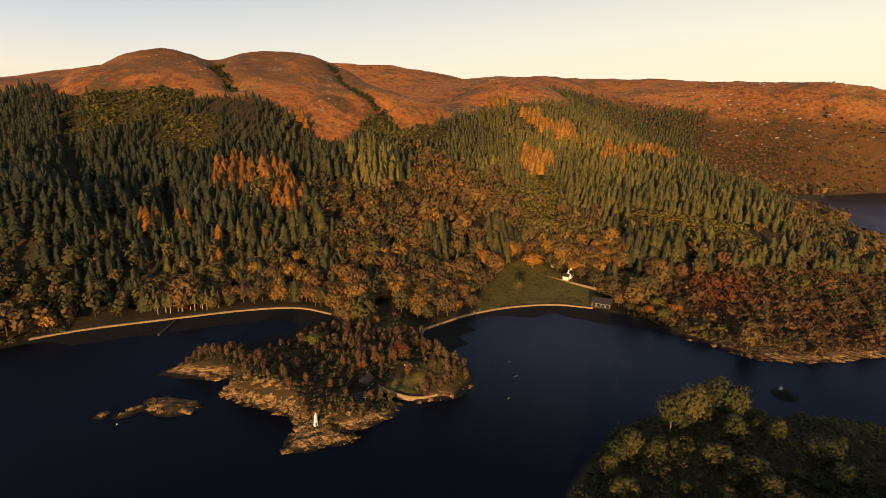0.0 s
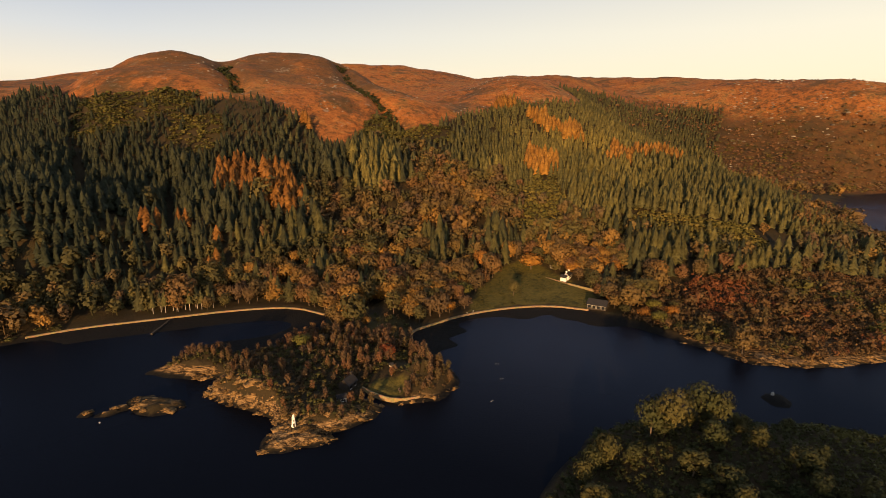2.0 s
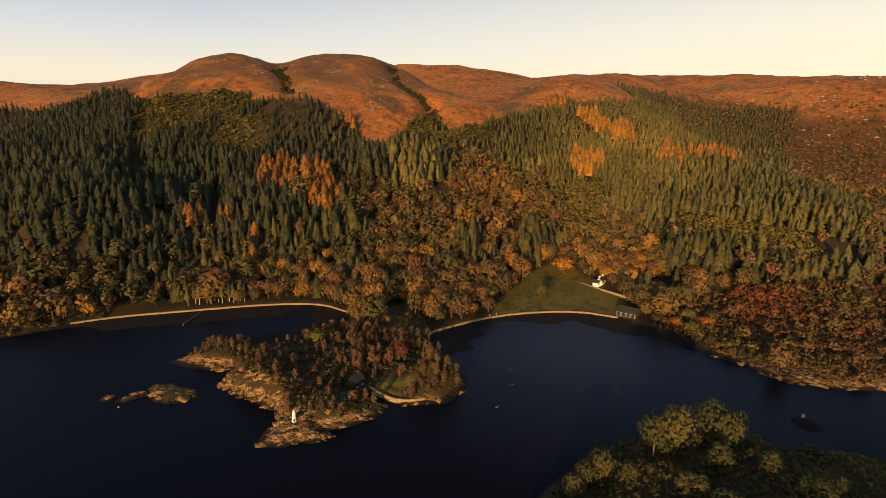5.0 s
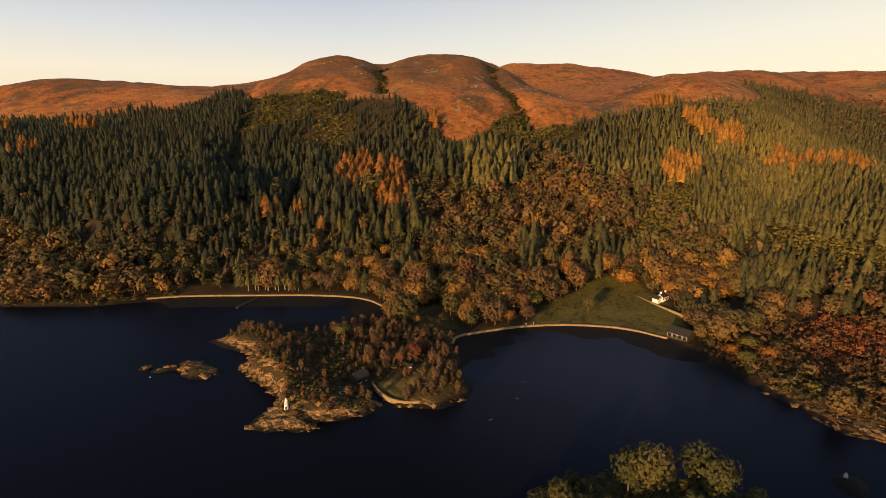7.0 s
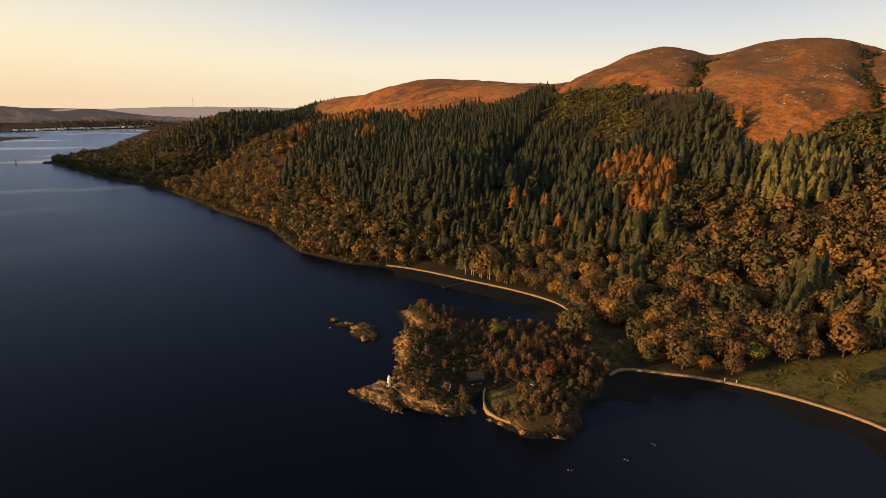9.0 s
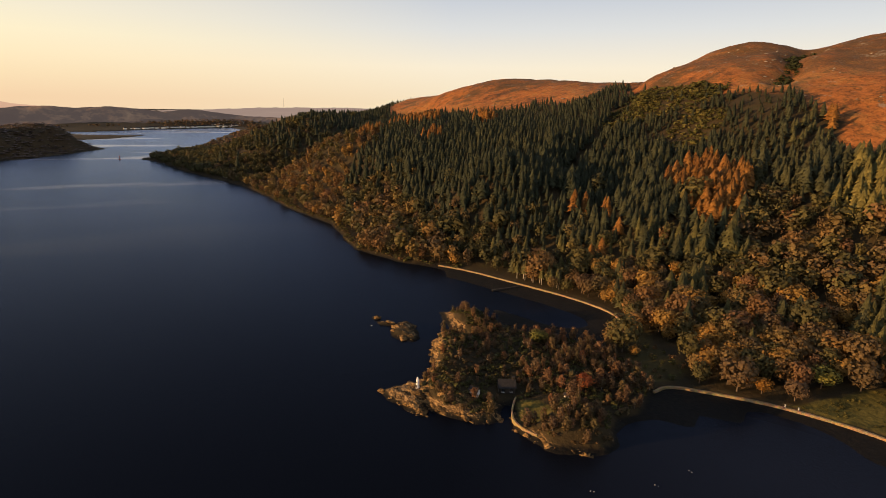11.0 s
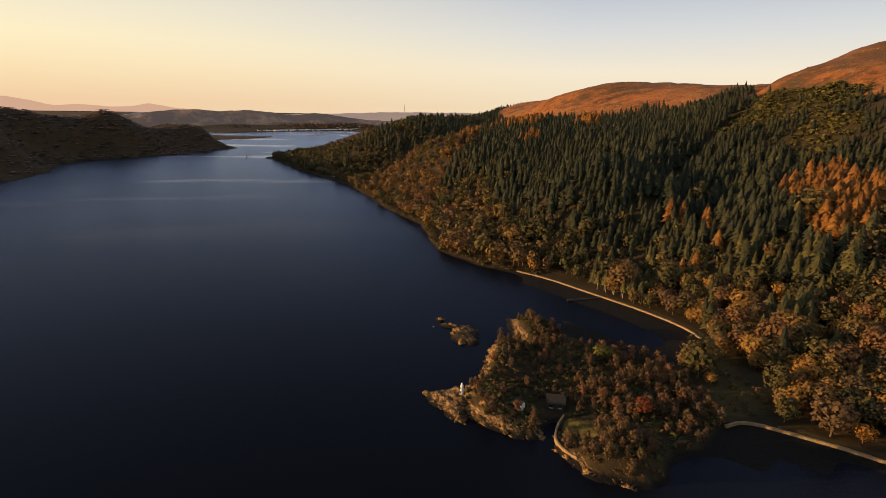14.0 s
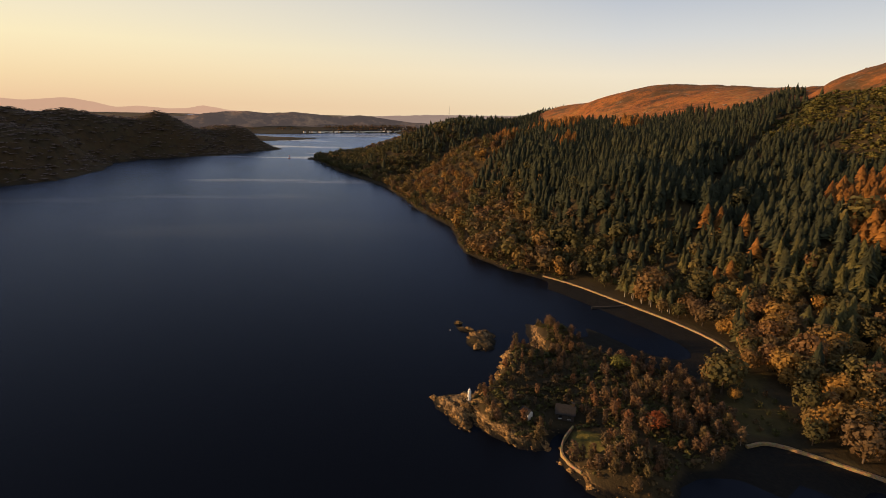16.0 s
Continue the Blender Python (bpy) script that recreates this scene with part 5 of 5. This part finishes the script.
house("white_bothy", -30, 213, float(land(-30, 213)), 30, 2.6, 1.8, 1.5, 2.5, mat_white, "tiny white bothy half hidden by birches", 1, 0)
house("stone_hut", -13, 246, float(land(-13, 246)), 20, 1.1, 0.9, 0.8, 1.2, mat_dim_white, "tiny pale hut under a rust-red maple", 1, 0)
house("bay_cottage", -770, 171, float(land(-770, 171)), 15, 7, 4.5, 2.8, 4.6, mat_white, "lone white cottage by a distant bay", 2, 1)


def boathouse(x, y, turn):
    t = thing("boathouse", x, y, float(land(x, y)) + 0.3, "low dark-roofed boathouse with white-framed windows by the shore", "boathouse", "", turn)
    bm = bmesh.new()
    walls(bm, 8.4, 6.4, 1.7, 3.5)
    part("wall", bm, mat_dark_wood, t)
    bm = bmesh.new()
    gable(bm, 8.4, 6.4, 1.65, 3.5)
    part("roof", bm, mat_slate, t, "dark slate roof")
    for i in range(4):
        cx = -3.0 + 2.0 * i
        bm = bmesh.new()
        box(bm, cx - 0.7, cx + 0.7, -3.26, -3.16, 0.3, 1.35)
        win = part("window", bm, mat_glass_dark, t, "dark glass window")
        for side in (-1, 1):
            bm = bmesh.new()
            box(bm, cx + side * 0.78 - 0.06, cx + side * 0.78 + 0.06, -3.32, -3.18, 0.1, 1.5)
            part("frame", bm, mat_dim_white, win)
    bm = bmesh.new()
    box(bm, -4.1, 4.1, -3.34, -3.22, 1.5, 1.62)
    part("beam", bm, mat_dim_white, t, "dim white beam")


boathouse(107.5, 340, -28)
for gx0, gy0 in ((28.4, 328.5), (24.6, 325.8)):
    t = thing("gate_pillar", gx0, gy0, 2.3, "white gate pillar on the sea wall", "pillar", "pillars by the harbour wall")
    bm = bmesh.new()
    box(bm, -0.14, 0.14, -0.14, 0.14, -0.9, 0.35)
    box(bm, -0.18, 0.18, -0.18, 0.18, 0.35, 0.42)
    part("shaft", bm, mat_dim_white, t)


def bench(x, y, turn):
    t = thing("bench", x, y, float(land(x, y)), "brown timber bench on the small lawn", "bench", "", turn)
    bm = bmesh.new()
    box(bm, -0.9, 0.9, -0.2, 0.2, 0.40, 0.46)
    part("seat", bm, mat_bark, t)
    bm = bmesh.new()
    box(bm, -0.9, 0.9, 0.2, 0.25, 0.5, 0.8)
    part("backrest", bm, mat_bark, t)
    for cx in (-0.75, 0.75):
        bm = bmesh.new()
        box(bm, cx - 0.05, cx + 0.05, -0.2, 0.26, -0.1, 0.9 if cx else 0.4)
        part("leg", bm, mat_bark, t)


bench(-7, 225, 110)


def lighthouse(x, y):
    t = thing("lighthouse", x, y, float(land(x, y)) - 0.2, "small white-painted lighthouse tower on the rocky point", "lighthouse", "", 20)
    bm = bmesh.new()
    lathe(bm, [(0.72, -0.5), (0.70, 0.15), (0.62, 0.17), (0.42, 2.45), (0.50, 2.5), (0.50, 2.6), (0.34, 2.62)])
    part("tower", bm, mat_white, t)
    bm = bmesh.new()
    lathe(bm, [(0.28, 2.6), (0.28, 3.0), (0.34, 3.02), (0.30, 3.15), (0.08, 3.45), (0.04, 3.6)], 10)
    part("lantern", bm, mat_white, t)
    bm = bmesh.new()
    box(bm, -0.2, 0.2, -0.66, -0.5, 0.1, 1.1)
    part("door", bm, mat_dark_wood, t, "dark narrow door")
    bm = bmesh.new()
    box(bm, -0.12, 0.12, -0.52, -0.38, 1.7, 2.05)
    part("window", bm, mat_glass_dark, t)


lighthouse(-44.5, 194)


def beacon(x, y):
    t = thing("beacon", x, y, float(land(x, y)) - 0.1, "small grey-white stone beacon on a dark skerry", "beacon")
    bm = bmesh.new()
    lathe(bm, [(0.55, -0.4), (0.5, 0.3), (0.4, 0.8), (0.42, 0.85), (0.2, 1.05)], 10)
    part("cairn", bm, mat_dim_white, t)
    bm = bmesh.new()
    lathe(bm, [(0.03, 1.0), (0.03, 1.35), (0.08, 1.36), (0.08, 1.45)], 6)
    part("topmark", bm, mat_steel, t)


beacon(156, 229)


def mooring(x, y, turn):
    t = thing("mooring_buoy", x, y, 0.0, "small white mooring buoys floating in the harbour", "buoy", "buoys in the harbour", turn)
    for cx in (-0.4, 0.4):
        bm = bmesh.new()
        lathe(bm, [(0.04, -0.12), (0.13, -0.05), (0.16, 0.05), (0.13, 0.14), (0.04, 0.2), (0.03, 0.26)], 10)
        bmesh.ops.translate(bm, verts=bm.verts, vec=(cx, 0, 0))
        part("float", bm, mat_buoy, t)


for i, (x, y) in enumerate(((38, 259), (39, 243), (33, 222))):
    mooring(x, y, 25 * i)
t = thing("marker_float", -123, 199, 0.0, "single pale float beside the islet", "buoy")
bm = bmesh.new()
lathe(bm, [(0.08, -0.22), (0.24, -0.08), (0.3, 0.1), (0.24, 0.28), (0.08, 0.4)], 10)
part("float", bm, mat_buoy, t)
t = thing("channel_buoy", -1117, 0, 0.0, "tall dark channel buoy in the narrows", "buoy")
bm = bmesh.new()
lathe(bm, [(1.5, -0.4), (1.6, 0.3), (1.3, 0.7), (0.35, 0.9), (0.25, 4.0), (0.1, 4.1)], 12)
part("body", bm, mat_red, t)
bm = bmesh.new()
lathe(bm, [(0.7, 4.1), (0.7, 5.2), (0.2, 5.4)], 8)
part("topmark", bm, mat_red, t)

# the far village
village = random.Random(5)
for i in range(78):
    u = i / 77
    y = -75 + 455 * u ** 0.75 + village.uniform(-4, 4)
    x = -2358 - (0.78 if y < 63 else 0.43) * (y - 63) - 18 - village.uniform(0, 20 + 95 * (u > 0.6))
    w = village.uniform(3.5, 8)
    t = thing("village_house", x, y, float(land(x, y)), "distant pale house with a dark roof on the far shore", "house", "houses of the far village", village.uniform(60, 110))
    bm = bmesh.new()
    walls(bm, w, 5, 3.6, 5.8)
    part("wall", bm, mat_white, t)
    bm = bmesh.new()
    gable(bm, w, 5, 3.55, 5.8)
    part("roof", bm, mat_slate, t)

# ---- loose rock ----
def boulder_shape(seed):
    bm = bmesh.new()
    bmesh.ops.create_icosphere(bm, subdivisions=1, radius=0.5)
    r = random.Random(seed)
    for v in bm.verts:
        v.co *= r.uniform(0.7, 1.2)
        v.co.z *= 0.7
    bm.verts.index_update()
    co, tri = np.array([v.co[:] for v in bm.verts]), np.array([[v.index for v in f.verts] for f in bm.faces])
    bm.free()
    return co, tri


def slab_shape(seed):
    """A broken block of layered rock, sharp at its edges."""
    r = random.Random(seed)
    bm = bmesh.new()
    for i in range(3):
        vs = box(bm, -0.9 + 0.25 * i, 0.9 - 0.35 * i, -0.42 + 0.1 * i, 0.40 - 0.12 * i, -0.35 + 0.26 * i, -0.05 + 0.26 * i)
        for v in vs:
            v.co += Vector((r.uniform(-1, 1) * 0.22, r.uniform(-1, 1) * 0.14, r.uniform(-1, 1) * 0.09))
            v.co.z += v.co.y * 0.35
    bmesh.ops.triangulate(bm, faces=bm.faces)
    bm.verts.index_update()
    co, tri = np.array([v.co[:] for v in bm.verts]), np.array([[v.index for v in f.verts] for f in bm.faces])
    bm.free()
    return co, tri


slabs = [slab_shape(s) for s in (1, 2, 3, 4, 5)]
boulders = [boulder_shape(s) for s in (1, 2, 3, 4)]
lx, ly = [np.concatenate(v) for v in zip(scatter(-136, 25, 180, 262, 1.6), scatter(140, 300, 255, 300, 1.9))]
ld, lb = coast(lx, ly)
isl = np.max([signed(lx, ly, p) for p in (ISLET, *ISLET_TAIL)], axis=0)
lw = np.clip(near(lx, ly, -64, 209, 12) + near(lx, ly, -40, 189, 15) + near(lx, ly, -76, 211, 14) + near(lx, ly, -88, 221, 10) + near(lx, ly, -122, 243, 13) + near(lx, ly, -100, 239, 10) + 0.35 * near(lx, ly, 8, 223, 9) + 0.7 * near(lx, ly, -18, 206, 12)
             + near(lx, ly, 180, 264, 30) + near(lx, ly, 225, 270, 30), 0, 1)
l_ok = ((ld > -1.5) & (ld < 9) & (lb < 0.3) & (rng.uniform(size=lx.shape) < lw * 0.7)) | ((isl > 0.3) & (rng.uniform(size=lx.shape) < 0.3))
ledges = spots_of(lx, ly, l_ok, 0.5, 1.5, (1.2, 2.6), rng.uniform(size=lx.shape))
ledges[:, 3] *= np.where(ledges[:, 0] > 100, rng.uniform(0.35, 0.9, len(ledges)), 1.0)
ledges[:, 4] *= np.where(ledges[:, 0] > 100, 1.9, 1.0)
ledges[:, 5] = 0.5 - 0.6 * (ledges[:, 0] > 100) + rng.normal(0, 0.35, len(ledges))
bx, by = [np.concatenate(v) for v in zip(scatter(-420, 260, 178, 345, 1.9), scatter(-125, 30, 178, 260, 1.3))]
bd, bb = coast(bx, by)
wet = (bd > -2.5) & (bd < 3) & (bx < 128) & (bb < 0.35) & (rng.uniform(size=bx.shape) < 0.42)
stones = spots_of(bx, by, wet, 0.2, 0.6, (1.0, 2.2), rng.uniform(size=bx.shape))
mx, my = [np.concatenate(v) for v in zip(scatter(-560, 250, 560, 1000, 6.0), scatter(450, 1100, 1020, 1400, 10))]
mz = land(mx, my)
bare = (moor_mask(mx, my, mz) > 0.7) & (wave(mx, my, 40, 53, 3) > np.where(mx > 400, 0.02, 0.22)) & (rng.uniform(size=mx.shape) < 0.4)
crags = spots_of(mx, my, bare, 0.9, 2.8, (1.0, 1.8), rng.uniform(size=mx.shape))
crags[:, 3] *= 1 + 1.2 * (crags[:, 0] > 400)


def rock_material(name, a, b):
    k = Nodes(name, 0.9, 0.15)
    f = k.noise(2.2, 7.0, 0.8, None, (0.7, 1.0, 2.0))
    tone = k.ramp(k.attr("tint"), [(0.0, 0.30), (1.0, 1.25)])
    k.bump(f, 0.8, 0.2)
    return k.done(k.mix(1.0, k.ramp(f, [(0.42, a), (0.58, b)]), tone, "MULTIPLY"))


mass("shore_boulders", boulders, stones, rock_material("shore_rock", (0.030, 0.022, 0.014), (0.20, 0.140, 0.075)), "tumbled tan boulders along the waterline", "rocks")
mass("shore_ledges", slabs, ledges, rock_material("ledge_rock", (0.028, 0.018, 0.009), (0.28, 0.175, 0.072)), "layered tan rock ledges on the headland shore", "rocks")
mass("hill_boulders", boulders, crags, rock_material("hill_rock", (0.14, 0.12, 0.095), (0.33, 0.28, 0.22)), "grey boulders scattered over the open moor", "rocks")

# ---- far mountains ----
# haze on mountains and ridge is painted as an even glowing colour
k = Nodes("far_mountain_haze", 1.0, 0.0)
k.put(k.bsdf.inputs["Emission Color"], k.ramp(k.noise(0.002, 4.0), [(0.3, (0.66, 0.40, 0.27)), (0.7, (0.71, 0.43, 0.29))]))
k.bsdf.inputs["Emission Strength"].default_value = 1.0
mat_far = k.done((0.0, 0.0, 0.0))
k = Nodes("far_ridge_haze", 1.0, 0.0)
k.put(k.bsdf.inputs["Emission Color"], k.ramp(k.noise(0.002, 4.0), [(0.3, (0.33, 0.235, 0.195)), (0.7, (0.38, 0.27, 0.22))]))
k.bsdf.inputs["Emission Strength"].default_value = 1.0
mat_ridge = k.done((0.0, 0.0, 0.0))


def far_range(name, reach, skyline, mat, label, foot=None):
    """A mountain range that stands at the edge of the view: its skyline as compass degrees and heights."""
    a = np.arange(skyline[0][0], skyline[-1][0], 0.12)
    h = np.interp(a, [q for q, _ in skyline], [q for _, q in skyline])
    h = np.convolve(np.pad(h, 3, "edge"), np.ones(7) / 7, "valid") + wave(a * 40, a * 0, 40, 19, 4, 0.6) * reach * 0.0011
    x, y = 212 + reach * np.sin(np.radians(a)), 215 + reach * np.cos(np.radians(a))
    depth = np.array([0.985, 1.0, 1.03]) if foot is None else np.array([foot, 0.25 * foot + 0.75, 0.5 + 0.5 * foot, 0.75 + 0.25 * foot, 1.0, 1.05])[[0, 2, 1, 4, 5]]
    X = 212 + (x - 212)[None] * depth[:, None]
    Y = 215 + (y - 215)[None] * depth[:, None]
    Z = np.stack([h * 0 - 60, h, h * 0 - 60])
    if foot is not None:
        Z = np.stack([h * 0 - 8, h * 0.35 + 14 * wave(X[1], Y[1], 110, 63, 4, 0.6), h * 0.68 + 18 * wave(X[2], Y[2], 100, 64, 4, 0.6), h, h * 0 - 60])
    ob = tagged(new(name, grid_mesh(name, X, Y, Z)), label, "backdrop", kind="structure")
    ob.data.materials.append(mat)


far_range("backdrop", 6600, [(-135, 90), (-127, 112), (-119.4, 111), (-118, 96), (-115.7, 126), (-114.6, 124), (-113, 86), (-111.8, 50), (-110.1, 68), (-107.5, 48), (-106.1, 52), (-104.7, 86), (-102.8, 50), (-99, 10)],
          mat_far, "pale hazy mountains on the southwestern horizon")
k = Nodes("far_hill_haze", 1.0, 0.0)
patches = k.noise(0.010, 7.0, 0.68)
# a weak glow lifts the hills' own brown, painting haze over it
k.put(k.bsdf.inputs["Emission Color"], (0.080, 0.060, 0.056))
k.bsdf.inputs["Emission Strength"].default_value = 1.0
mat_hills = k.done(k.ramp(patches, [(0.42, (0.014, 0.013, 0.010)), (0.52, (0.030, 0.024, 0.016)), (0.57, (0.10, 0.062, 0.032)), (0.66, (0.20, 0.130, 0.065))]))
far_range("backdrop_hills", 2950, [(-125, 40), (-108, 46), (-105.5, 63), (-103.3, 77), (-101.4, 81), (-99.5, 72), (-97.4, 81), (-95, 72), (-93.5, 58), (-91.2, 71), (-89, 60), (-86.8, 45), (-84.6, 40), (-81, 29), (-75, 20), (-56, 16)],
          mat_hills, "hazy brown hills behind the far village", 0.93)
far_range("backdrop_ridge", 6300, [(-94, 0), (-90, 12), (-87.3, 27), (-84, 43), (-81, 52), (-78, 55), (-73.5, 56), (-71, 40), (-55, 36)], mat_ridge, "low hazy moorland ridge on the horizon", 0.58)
t = thing("radio_mast", -6074, 1122, 55, "thin radio mast on a distant ridge", "mast")
bm = bmesh.new()
lathe(bm, [(2.2, 0), (1.0, 40), (0.4, 62)], 6)
part("lattice", bm, mat_steel, t)
